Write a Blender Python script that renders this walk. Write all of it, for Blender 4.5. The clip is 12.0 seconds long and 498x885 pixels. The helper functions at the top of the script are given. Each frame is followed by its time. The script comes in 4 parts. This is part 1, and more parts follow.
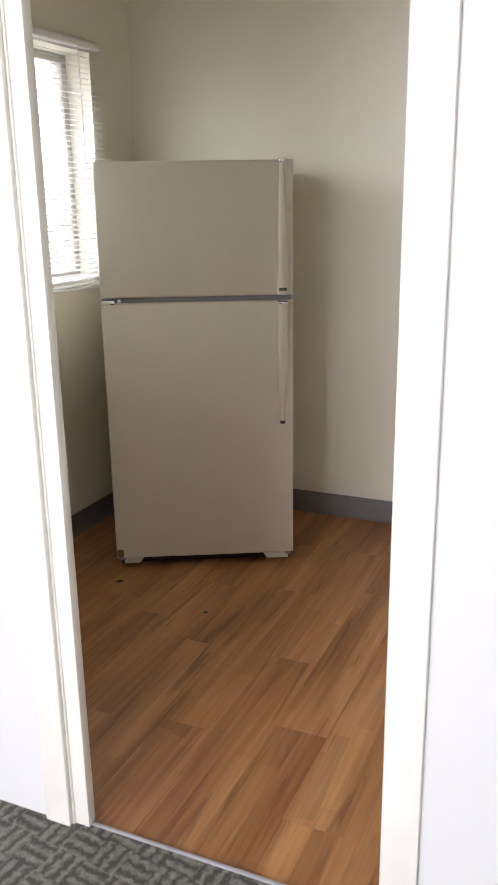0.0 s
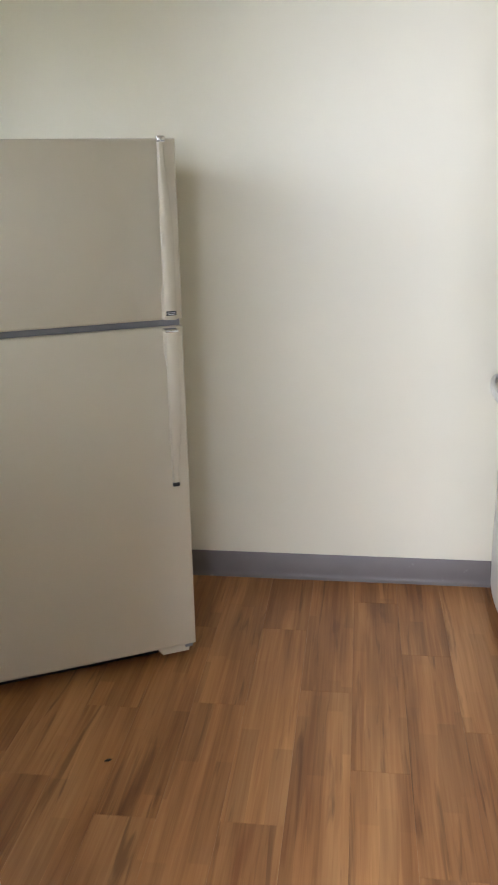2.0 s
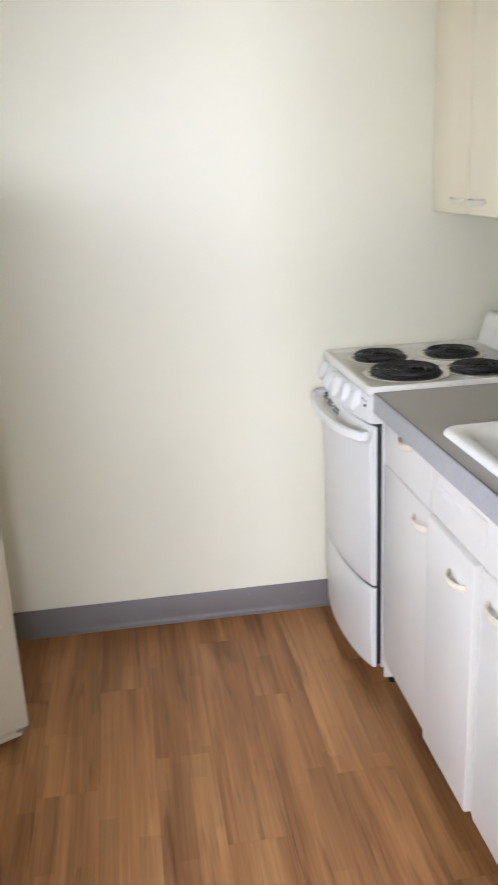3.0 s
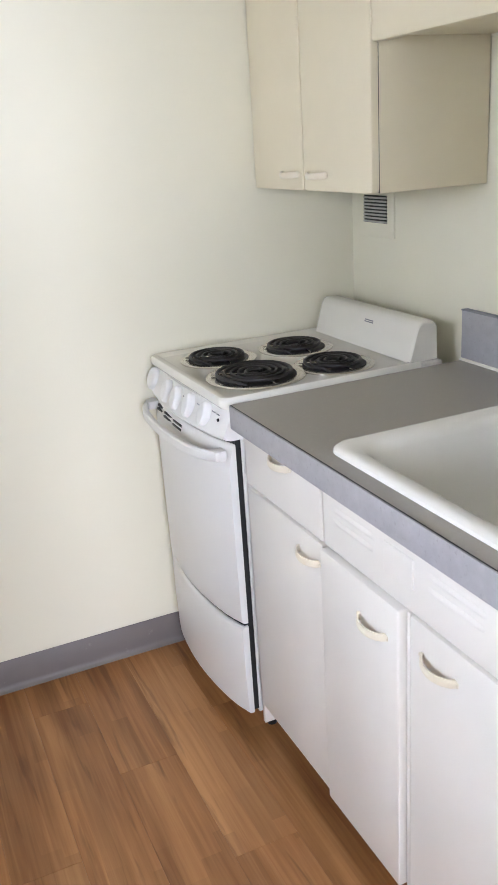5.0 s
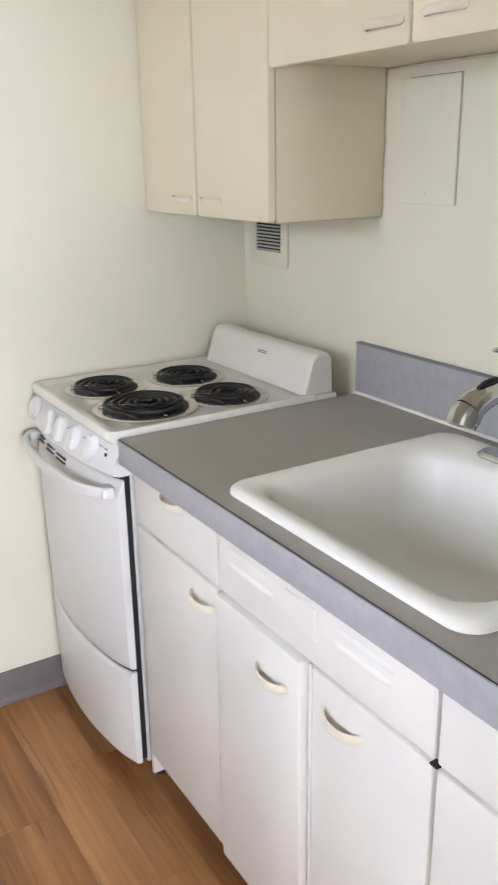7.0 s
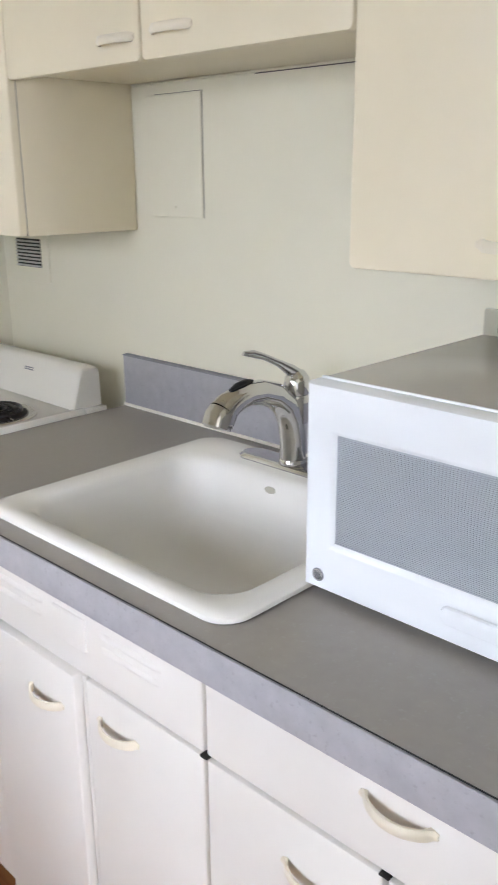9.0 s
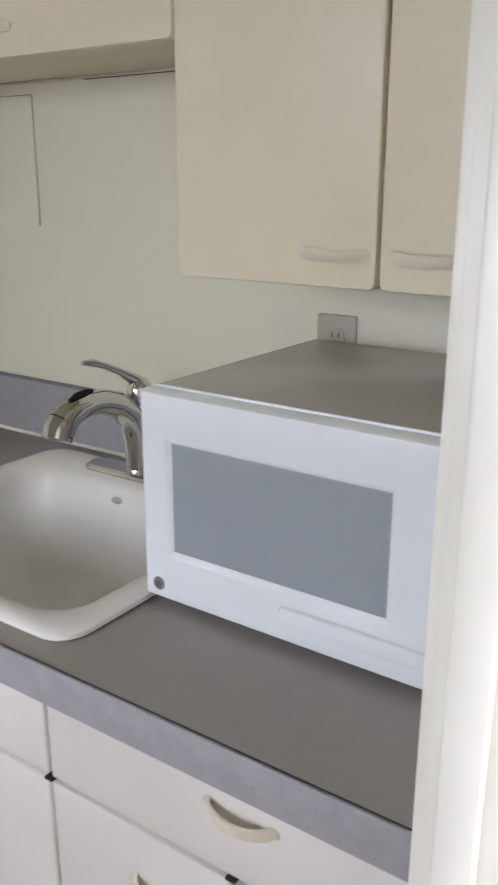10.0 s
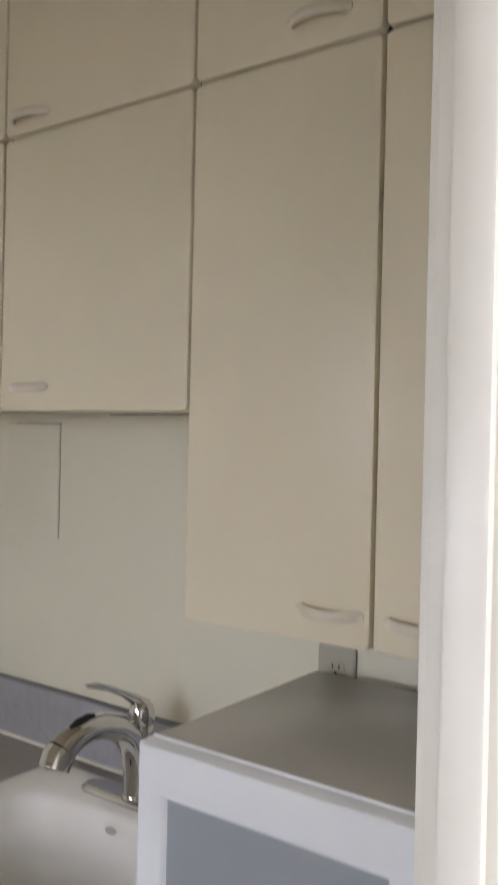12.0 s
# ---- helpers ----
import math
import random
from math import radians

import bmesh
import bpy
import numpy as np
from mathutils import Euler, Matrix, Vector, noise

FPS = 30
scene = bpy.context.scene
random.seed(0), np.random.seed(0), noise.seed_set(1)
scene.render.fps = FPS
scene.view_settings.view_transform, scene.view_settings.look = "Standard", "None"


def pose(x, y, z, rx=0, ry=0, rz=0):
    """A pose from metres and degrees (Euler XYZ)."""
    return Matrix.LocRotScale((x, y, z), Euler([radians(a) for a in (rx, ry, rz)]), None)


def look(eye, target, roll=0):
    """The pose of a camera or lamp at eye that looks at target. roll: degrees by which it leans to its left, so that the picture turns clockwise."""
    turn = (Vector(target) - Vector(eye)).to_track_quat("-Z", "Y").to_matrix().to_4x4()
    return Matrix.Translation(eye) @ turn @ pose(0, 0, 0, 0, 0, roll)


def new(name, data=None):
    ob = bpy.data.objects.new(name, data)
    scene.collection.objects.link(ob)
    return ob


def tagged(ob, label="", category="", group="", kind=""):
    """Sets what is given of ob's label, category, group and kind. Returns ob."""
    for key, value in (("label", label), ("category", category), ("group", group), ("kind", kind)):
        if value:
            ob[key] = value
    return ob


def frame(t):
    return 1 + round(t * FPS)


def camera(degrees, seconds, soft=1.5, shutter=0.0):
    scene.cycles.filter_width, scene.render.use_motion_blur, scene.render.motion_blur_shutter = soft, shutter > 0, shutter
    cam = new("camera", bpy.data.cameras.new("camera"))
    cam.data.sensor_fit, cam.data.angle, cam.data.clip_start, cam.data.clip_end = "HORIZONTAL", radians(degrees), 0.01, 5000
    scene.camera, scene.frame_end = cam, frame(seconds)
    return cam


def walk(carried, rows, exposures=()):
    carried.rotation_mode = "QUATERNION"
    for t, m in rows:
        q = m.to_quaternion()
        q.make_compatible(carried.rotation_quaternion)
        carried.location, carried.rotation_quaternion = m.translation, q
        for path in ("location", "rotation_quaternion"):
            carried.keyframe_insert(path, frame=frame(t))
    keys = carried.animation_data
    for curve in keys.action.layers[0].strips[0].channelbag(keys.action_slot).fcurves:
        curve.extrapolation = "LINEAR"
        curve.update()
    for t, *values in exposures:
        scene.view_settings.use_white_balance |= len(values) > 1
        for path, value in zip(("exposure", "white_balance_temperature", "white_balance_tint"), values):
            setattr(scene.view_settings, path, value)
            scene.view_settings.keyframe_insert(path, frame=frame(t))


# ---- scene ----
cam = camera(33.1, 12.0, shutter=0.4)
PATH = [
    (0, (0.578, -0.183, 1.423), (-0.202, 1.57, 0.859), -0.9),
    (0.5, (0.402, 0.029, 1.435), (-0.331, 1.786, 0.823), -0.6),
    (1, (0.164, 0.151, 1.456), (-0.354, 1.978, 0.828), -2.5),
    (1.5, (0.046, 0.255, 1.448), (-0.307, 2.113, 0.797), -0.2),
    (2, (-0.041, 0.45, 1.454), (-0.297, 2.337, 0.843), -1.1),
    (2.5, (-0.077, 0.579, 1.468), (-0.159, 2.473, 0.83), -0.2),
    (3, (-0.16, 0.681, 1.482), (0.097, 2.567, 0.869), -2.6),
    (3.5, (-0.233, 0.76, 1.499), (0.321, 2.583, 0.89), -1.9),
    (3.7, (-0.228, 0.796, 1.473), (0.376, 2.612, 0.893), -0.4),
    (5.3, (-0.212, 1.137, 1.47), (0.55, 2.852, 0.778), -4.0),
    (5.5, (-0.219, 1.149, 1.473), (0.551, 2.865, 0.791), -2.1),
    (6, (-0.213, 1.151, 1.482), (0.6, 2.859, 0.834), -1.8),
    (6.5, (-0.209, 1.18, 1.474), (0.665, 2.858, 0.827), -0.4),
    (7, (-0.186, 1.187, 1.474), (0.811, 2.796, 0.829), -0.9),
    (7.2, (-0.182, 1.181, 1.473), (0.855, 2.774, 0.852), -0.9),
    (8.8, (-0.148, 1.13, 1.461), (1.175, 2.501, 0.852), -0.5),
    (9, (-0.148, 1.129, 1.462), (1.225, 2.45, 0.852), -0.4),
    (9.5, (-0.134, 1.111, 1.46), (1.339, 2.321, 0.855), -0.5),
    (10, (-0.117, 1.096, 1.462), (1.455, 2.179, 0.867), 0.1),
    (10.5, (-0.106, 1.086, 1.482), (1.523, 2.122, 0.96), 0.2),
    (11, (-0.108, 1.083, 1.51), (1.533, 2.152, 1.106), 0.0),
    (11.5, (-0.123, 1.073, 1.554), (1.52, 2.191, 1.325), 0.1),
    (12, (-0.141, 1.064, 1.6), (1.486, 2.228, 1.593), 1.3),
]
EXPOSURES = [
    (0.0, -0.6, 6650, 18.6), (0.5, -1.29, 6678, 17.6), (0.9, -1.22, 6700, 17.2), (1.5, -0.28, 6491, 15.9), (2.0, -0.32, 6300, 15.3),
    (2.5, -0.16, 6294, 15.2), (3.5, -0.08, 6230, 15.3), (5.5, -0.14, 6303, 15.3), (7.0, -0.11, 6390, 15.9), (9.0, -0.13, 6390, 16.2),
    (9.5, -0.34, 6390, 16.3), (10.0, -0.71, 6490, 16.8), (10.5, -1.34, 6590, 18.0), (11.0, -1.22, 6680, 18.8), (12.0, -0.92, 6720, 19.6),
]
walk(cam, [(t, look(eye, target, roll)) for t, eye, target, roll in PATH], EXPOSURES)

# ---- light ----
world = bpy.data.worlds.new("sky")
scene.world = world
world.use_nodes = True
wn = world.node_tree.nodes
sky = wn.new("ShaderNodeTexSky")
sky.sky_type, sky.sun_disc = "NISHITA", False
sky.sun_elevation, sky.sun_rotation = radians(52), radians(120)
wn["Background"].inputs["Strength"].default_value = 0.12
world.node_tree.links.new(sky.outputs[0], wn["Background"].inputs["Color"])

sun = new("sun", bpy.data.lights.new("sun", "SUN"))
sun.data.energy, sun.data.angle, sun.data.color = 4.0, radians(0.5), (1.0, 0.95, 0.87)
sun.matrix_world = look((6, -4, 9), (0, 0, 0))


def window_lamp(name, eye, target, width, height, power, color):
    """The sky's light at a window's opening."""
    lamp = new(name, bpy.data.lights.new(name, "AREA"))
    lamp.data.shape, lamp.data.size, lamp.data.size_y = "RECTANGLE", width, height
    lamp.data.energy, lamp.data.color = power, color
    lamp.matrix_world = look(eye, target)
    return lamp


# the sky at the kitchen window, and the wide bright window of the hall behind the walk
window_lamp("kitchen_window_sky", (-1.735, 2.23, 1.55), (-0.78, 2.23, 0.75), 1.46, 0.86, 32, (0.74, 0.84, 1.0)).data.spread = radians(125)
window_lamp("hall_window_light", (-0.8, -3.35, 1.45), (-0.35, 0, 1.05), 2.1, 1.4, 345, (0.81, 0.87, 1.0))


# ---- materials ----
def material(name, color, rough=0.5, metal=0.0, vary=0.06, scale=6.0, bump=0.0, bump_scale=120.0, coat=0.0, stain=None, stain_at=0.62):
    """Painted or bare surface: broad tone changes, fine grain, fine relief."""
    m = bpy.data.materials.new(name)
    m.use_nodes = True
    n, l = m.node_tree.nodes, m.node_tree.links
    b = n["Principled BSDF"]
    b.inputs["Roughness"].default_value, b.inputs["Metallic"].default_value = rough, metal
    b.inputs["Coat Weight"].default_value = coat
    b.inputs["Coat Roughness"].default_value = 0.12
    co = n.new("ShaderNodeTexCoord")
    big = n.new("ShaderNodeTexNoise")
    big.inputs["Scale"].default_value, big.inputs["Detail"].default_value = scale, 6
    l.new(co.outputs["Object"], big.inputs["Vector"])
    ramp = n.new("ShaderNodeMapRange")
    ramp.inputs["From Min"].default_value, ramp.inputs["From Max"].default_value = 0.3, 0.7
    ramp.inputs["To Min"].default_value, ramp.inputs["To Max"].default_value = 1 - vary, 1 + vary * 0.4
    l.new(big.outputs["Fac"], ramp.inputs["Value"])
    mul = n.new("ShaderNodeVectorMath")
    mul.operation = "SCALE"
    mul.inputs[0].default_value = color
    l.new(ramp.outputs[0], mul.inputs["Scale"])
    out = mul.outputs[0]
    if stain:
        spot = n.new("ShaderNodeTexNoise")
        spot.inputs["Scale"].default_value, spot.inputs["Detail"].default_value = scale * 3.1, 9
        l.new(co.outputs["Object"], spot.inputs["Vector"])
        cut = n.new("ShaderNodeMapRange")
        cut.inputs["From Min"].default_value, cut.inputs["From Max"].default_value = stain_at, stain_at + 0.12
        l.new(spot.outputs["Fac"], cut.inputs["Value"])
        mix = n.new("ShaderNodeMix")
        mix.data_type = "RGBA"
        l.new(cut.outputs[0], mix.inputs["Factor"])
        l.new(out, mix.inputs["A"])
        mix.inputs["B"].default_value = (*stain, 1)
        out = mix.outputs["Result"]
    l.new(out, b.inputs["Base Color"])
    rr = n.new("ShaderNodeMapRange")
    rr.inputs["To Min"].default_value, rr.inputs["To Max"].default_value = max(rough - 0.06, 0.02), min(rough + 0.08, 1)
    l.new(big.outputs["Fac"], rr.inputs["Value"])
    if rough > 0.33:
        l.new(rr.outputs[0], b.inputs["Roughness"])
    if bump:
        fine = n.new("ShaderNodeTexNoise")
        fine.inputs["Scale"].default_value, fine.inputs["Detail"].default_value = bump_scale, 3
        l.new(co.outputs["Object"], fine.inputs["Vector"])
        bp = n.new("ShaderNodeBump")
        bp.inputs["Strength"].default_value, bp.inputs["Distance"].default_value = bump, 0.002
        l.new(fine.outputs["Fac"], bp.inputs["Height"])
        l.new(bp.outputs[0], b.inputs["Normal"])
    return m


def plank_material():
    """Vinyl planks printed as a warm streaky maple; each plank has its own tone."""
    m = bpy.data.materials.new("vinyl_plank")
    m.use_nodes = True
    n, l = m.node_tree.nodes, m.node_tree.links
    b = n["Principled BSDF"]
    geo = n.new("ShaderNodeNewGeometry")
    info = n.new("ShaderNodeObjectInfo")
    shift = n.new("ShaderNodeVectorMath")
    shift.operation = "SCALE"
    shift.inputs[0].default_value = (37.0, 53.0, 11.0)
    l.new(info.outputs["Random"], shift.inputs["Scale"])
    add = n.new("ShaderNodeVectorMath")
    l.new(geo.outputs["Position"], add.inputs[0])
    l.new(shift.outputs[0], add.inputs[1])

    def streaks(sx, sy, detail):
        mp = n.new("ShaderNodeMapping")
        mp.inputs["Scale"].default_value = (sx, sy, 1)
        l.new(add.outputs[0], mp.inputs["Vector"])
        t = n.new("ShaderNodeTexNoise")
        t.inputs["Scale"].default_value, t.inputs["Detail"].default_value, t.inputs["Distortion"].default_value = 1.0, detail, 0.6
        l.new(mp.outputs[0], t.inputs["Vector"])
        return t.outputs["Fac"]

    broad, fine, dark = streaks(13, 0.9, 4), streaks(95, 2.6, 5), streaks(34, 2.4, 5)
    ramp = n.new("ShaderNodeValToRGB")
    e = ramp.color_ramp.elements
    e[0].position, e[0].color = 0.28, (0.225, 0.086, 0.028, 1)
    e[1].position, e[1].color = 0.74, (0.505, 0.255, 0.102, 1)
    mid = e.new(0.5)
    mid.color = (0.370, 0.166, 0.058, 1)
    mixv = n.new("ShaderNodeMath")
    mixv.operation = "MULTIPLY_ADD"
    l.new(fine, mixv.inputs[0])
    mixv.inputs[1].default_value = 0.42
    l.new(broad, mixv.inputs[2])
    tone = n.new("ShaderNodeMath")
    tone.operation = "MULTIPLY_ADD"
    l.new(info.outputs["Random"], tone.inputs[0])
    tone.inputs[1].default_value = 0.06
    l.new(mixv.outputs[0], tone.inputs[2])
    off = n.new("ShaderNodeMath")
    off.operation = "SUBTRACT"
    l.new(tone.outputs[0], off.inputs[0])
    off.inputs[1].default_value = 0.25
    l.new(off.outputs[0], ramp.inputs["Fac"])
    knots = n.new("ShaderNodeMapRange")
    knots.inputs["From Min"].default_value, knots.inputs["From Max"].default_value = 0.585, 0.70
    l.new(dark, knots.inputs["Value"])
    kmix = n.new("ShaderNodeMix")
    kmix.data_type = "RGBA"
    kmul = n.new("ShaderNodeMath")
    kmul.operation = "MULTIPLY"
    kmul.inputs[1].default_value = 0.55
    l.new(knots.outputs[0], kmul.inputs[0])
    l.new(kmul.outputs[0], kmix.inputs["Factor"])
    l.new(ramp.outputs["Color"], kmix.inputs["A"])
    kmix.inputs["B"].default_value = (0.095, 0.038, 0.015, 1)
    # printed strips: blocks of tone three to a plank, broken along their length
    sep = n.new("ShaderNodeSeparateXYZ")
    l.new(add.outputs[0], sep.inputs[0])

    def cell(source, step, shift=None):
        m1 = n.new("ShaderNodeMath")
        m1.operation = "MULTIPLY_ADD"
        l.new(source, m1.inputs[0])
        m1.inputs[1].default_value = 1 / step
        if shift:
            l.new(shift, m1.inputs[2])
        else:
            m1.inputs[2].default_value = 0.0
        m2 = n.new("ShaderNodeMath")
        m2.operation = "FLOOR"
        l.new(m1.outputs[0], m2.inputs[0])
        return m2.outputs[0]

    wob = streaks(3.0, 1.6, 2)
    wx = n.new("ShaderNodeMath")
    wx.operation = "MULTIPLY_ADD"
    l.new(wob, wx.inputs[0])
    wx.inputs[1].default_value = 0.05
    l.new(sep.outputs["X"], wx.inputs[2])
    cx = cell(wx.outputs[0], 0.047)
    rx = n.new("ShaderNodeTexWhiteNoise")
    rx.noise_dimensions = "1D"
    l.new(cx, rx.inputs["W"])
    cy = cell(sep.outputs["Y"], 0.34, rx.outputs["Value"])
    comb = n.new("ShaderNodeCombineXYZ")
    l.new(cx, comb.inputs["X"])
    l.new(cy, comb.inputs["Y"])
    l.new(info.outputs["Random"], comb.inputs["Z"])
    block = n.new("ShaderNodeTexWhiteNoise")
    l.new(comb.outputs[0], block.inputs["Vector"])
    amount = n.new("ShaderNodeMapRange")
    amount.inputs["To Min"].default_value, amount.inputs["To Max"].default_value = 0.88, 1.13
    l.new(block.outputs["Value"], amount.inputs["Value"])
    toned = n.new("ShaderNodeVectorMath")
    toned.operation = "SCALE"
    l.new(kmix.outputs["Result"], toned.inputs[0])
    l.new(amount.outputs[0], toned.inputs["Scale"])
    l.new(toned.outputs[0], b.inputs["Base Color"])
    b.inputs["Roughness"].default_value = 0.42
    bp = n.new("ShaderNodeBump")
    bp.inputs["Strength"].default_value, bp.inputs["Distance"].default_value = 0.12, 0.001
    l.new(fine, bp.inputs["Height"])
    l.new(bp.outputs[0], b.inputs["Normal"])
    return m


def carpet_material():
    """Grey-green loop carpet with a woven key pattern of lighter yarn."""
    m = bpy.data.materials.new("carpet")
    m.use_nodes = True
    n, l = m.node_tree.nodes, m.node_tree.links
    b = n["Principled BSDF"]
    b.inputs["Roughness"].default_value = 0.95
    co = n.new("ShaderNodeTexCoord")
    mp = n.new("ShaderNodeMapping")
    mp.inputs["Rotation"].default_value = (0, 0, radians(8))
    l.new(co.outputs["Object"], mp.inputs["Vector"])
    noise_a = n.new("ShaderNodeTexNoise")
    noise_a.inputs["Scale"].default_value, noise_a.inputs["Detail"].default_value = 55, 4
    l.new(mp.outputs[0], noise_a.inputs["Vector"])

    def stripes(direction):
        t = n.new("ShaderNodeTexWave")
        t.bands_direction = direction
        t.inputs["Scale"].default_value, t.inputs["Distortion"].default_value = 10.5, 3.2
        t.inputs["Detail"].default_value, t.inputs["Detail Scale"].default_value = 3, 6
        l.new(mp.outputs[0], t.inputs["Vector"])
        return t.outputs["Fac"]

    check = n.new("ShaderNodeTexChecker")
    check.inputs["Scale"].default_value = 13
    l.new(mp.outputs[0], check.inputs["Vector"])
    mx = n.new("ShaderNodeMix")
    l.new(check.outputs["Fac"], mx.inputs["Factor"])
    l.new(stripes("X"), mx.inputs["A"])
    l.new(stripes("Y"), mx.inputs["B"])
    f = n.new("ShaderNodeMath")
    f.operation = "MULTIPLY"
    l.new(mx.outputs[0], f.inputs[0])
    l.new(noise_a.outputs["Fac"], f.inputs[1])
    mix = n.new("ShaderNodeMix")
    mix.data_type = "RGBA"
    l.new(f.outputs[0], mix.inputs["Factor"])
    mix.inputs["A"].default_value, mix.inputs["B"].default_value = (0.070, 0.069, 0.056, 1), (0.36, 0.355, 0.305, 1)
    yarn = n.new("ShaderNodeTexNoise")
    yarn.inputs["Scale"].default_value = 420
    l.new(co.outputs["Object"], yarn.inputs["Vector"])
    dk = n.new("ShaderNodeMapRange")
    dk.inputs["To Min"].default_value, dk.inputs["To Max"].default_value = 0.55, 1.35
    l.new(yarn.outputs["Fac"], dk.inputs["Value"])
    sc = n.new("ShaderNodeVectorMath")
    sc.operation = "SCALE"
    l.new(mix.outputs["Result"], sc.inputs[0])
    l.new(dk.outputs[0], sc.inputs["Scale"])
    l.new(sc.outputs[0], b.inputs["Base Color"])
    bp = n.new("ShaderNodeBump")
    bp.inputs["Strength"].default_value, bp.inputs["Distance"].default_value = 0.8, 0.004
    l.new(yarn.outputs["Fac"], bp.inputs["Height"])
    l.new(bp.outputs[0], b.inputs["Normal"])
    return m


WALL = material("wall_paint", (0.815, 0.777, 0.625), 0.42, vary=0.03, scale=2.2, bump=0.10, bump_scale=170)
HALL = material("hall_paint", (0.71, 0.71, 0.68), 0.5, vary=0.03, scale=2.0, bump=0.10, bump_scale=170)
CEIL = material("ceiling_paint", (0.80, 0.745, 0.61), 0.7, vary=0.03, scale=2.0, bump=0.2, bump_scale=140)
TRIM = material("trim_paint", (0.86, 0.83, 0.735), 0.32, vary=0.05, scale=9, bump=0.16, bump_scale=60)
BASE = material("vinyl_base", (0.165, 0.143, 0.132), 0.45, vary=0.10, scale=8, bump=0.05, stain=(0.27, 0.25, 0.235), stain_at=0.67)
CABINET = material("cabinet_enamel", (0.80, 0.763, 0.705), 0.36, vary=0.035, scale=5, bump=0.06, bump_scale=90)
# upper cabinets: the same enamel with warm bounced light put into its colour
CABINET_BOUNCE = material("cabinet_enamel_bounce_lit", (0.80, 0.715, 0.535), 0.36, vary=0.035, scale=5, bump=0.06, bump_scale=90)
# near-black for the painted gap shade, the toe kicks and hinge tabs
CAB_DARK = material("gap_shade_and_dark_parts", (0.018, 0.016, 0.014), 0.8)
PULL = material("pull_paint", (0.77, 0.695, 0.555), 0.28, vary=0.06, scale=20)
COUNTER = material("laminate_top", (0.325, 0.300, 0.268), 0.34, vary=0.05, scale=45, stain=(0.345, 0.322, 0.290), stain_at=0.60)
EDGE = material("laminate_edge", (0.40, 0.392, 0.410), 0.40, vary=0.10, scale=40, stain=(0.33, 0.32, 0.33), stain_at=0.6)
ENAMEL = material("white_enamel", (0.78, 0.755, 0.69), 0.20, vary=0.02, scale=6)
RANGE_FRONT = material("range_white", (0.78, 0.765, 0.735), 0.28, vary=0.02, scale=6)
KNOB = material("knob_plastic", (0.82, 0.81, 0.79), 0.3, vary=0.02)
FRIDGE = material("fridge_bisque", (0.63, 0.572, 0.445), 0.34, vary=0.03, scale=3, bump=0.22, bump_scale=420)
GASKET = material("gasket_grey", (0.23, 0.23, 0.25), 0.5)
BLACK = material("black_plastic_and_shade", (0.015, 0.015, 0.015), 0.45)
COIL = material("coil_iron", (0.022, 0.020, 0.020), 0.42, metal=0.3, vary=0.3, scale=60, bump=0.2)
CHROME = material("chrome", (0.66, 0.66, 0.665), 0.07, metal=1.0, vary=0.02)
PAN = material("drip_pan", (0.66, 0.64, 0.60), 0.24, metal=0.9, vary=0.15, scale=30)
MICRO = material("microwave_plastic", (0.84, 0.862, 0.875), 0.22, vary=0.02)
MICRO_TOP = material("microwave_steel", (0.50, 0.48, 0.435), 0.20, vary=0.03, scale=4)
MESHBAR = material("mesh_wire", (0.33, 0.35, 0.375), 0.3, vary=0.03)
MESHGREY = material("window_mesh", (0.44, 0.475, 0.50), 0.25, vary=0.03)
PORCELAIN = material("sink_porcelain", (0.87, 0.85, 0.80), 0.24, vary=0.02)
OUTLET = material("outlet_cover", (0.46, 0.44, 0.35), 0.35, vary=0.03)
SLAT = material("blind_slat", (0.80, 0.79, 0.75), 0.4, vary=0.03)
FRAME_METAL = material("window_frame_metal", (0.55, 0.54, 0.51), 0.4, metal=0.5)
GROUND = material("ground_outside", (0.42, 0.37, 0.30), 0.9, vary=0.2, scale=0.6)
JOINT = material("painted_joint", (0.42, 0.39, 0.32), 0.6, vary=0.4, scale=40)
RUST = material("rust", (0.22, 0.12, 0.05), 0.8, vary=0.4, scale=50)
PLANK = plank_material()
UNDERLAY = material("floor_seam", (0.16, 0.085, 0.045), 0.7)
CARPET = carpet_material()
DAYLIGHT_GLOW = bpy.data.materials.new("daylight_glow")
DAYLIGHT_GLOW.use_nodes = True
DAYLIGHT_GLOW.node_tree.nodes["Principled BSDF"].inputs["Base Color"].default_value = (0.8, 0.8, 0.8, 1)
DAYLIGHT_GLOW.node_tree.nodes["Principled BSDF"].inputs["Emission Color"].default_value = (0.86, 0.93, 1.0, 1)
DAYLIGHT_GLOW.node_tree.nodes["Principled BSDF"].inputs["Emission Strength"].default_value = 12.0
GLASS = bpy.data.materials.new("glass")
GLASS.use_nodes = True
GLASS.node_tree.nodes["Principled BSDF"].inputs["Transmission Weight"].default_value = 1.0
GLASS.node_tree.nodes["Principled BSDF"].inputs["Roughness"].default_value = 0.02


# ---- building helpers ----
def part(name, bm, mat, parent=None, label="", smooth=True):
    """Link a bmesh as one mesh object under a thing or a part (coordinates local to the parent)."""
    me = bpy.data.meshes.new(name)
    bmesh.ops.recalc_face_normals(bm, faces=bm.faces)
    if smooth:
        for f in bm.faces:
            f.smooth = True
        for e in bm.edges:
            e.smooth = len(e.link_faces) == 2 and e.calc_face_angle(0) < radians(38)
    bm.to_mesh(me)
    bm.free()
    me.materials.append(mat)
    ob = new(name, me)
    ob.parent = parent
    if label:
        ob["label"] = label
    return ob


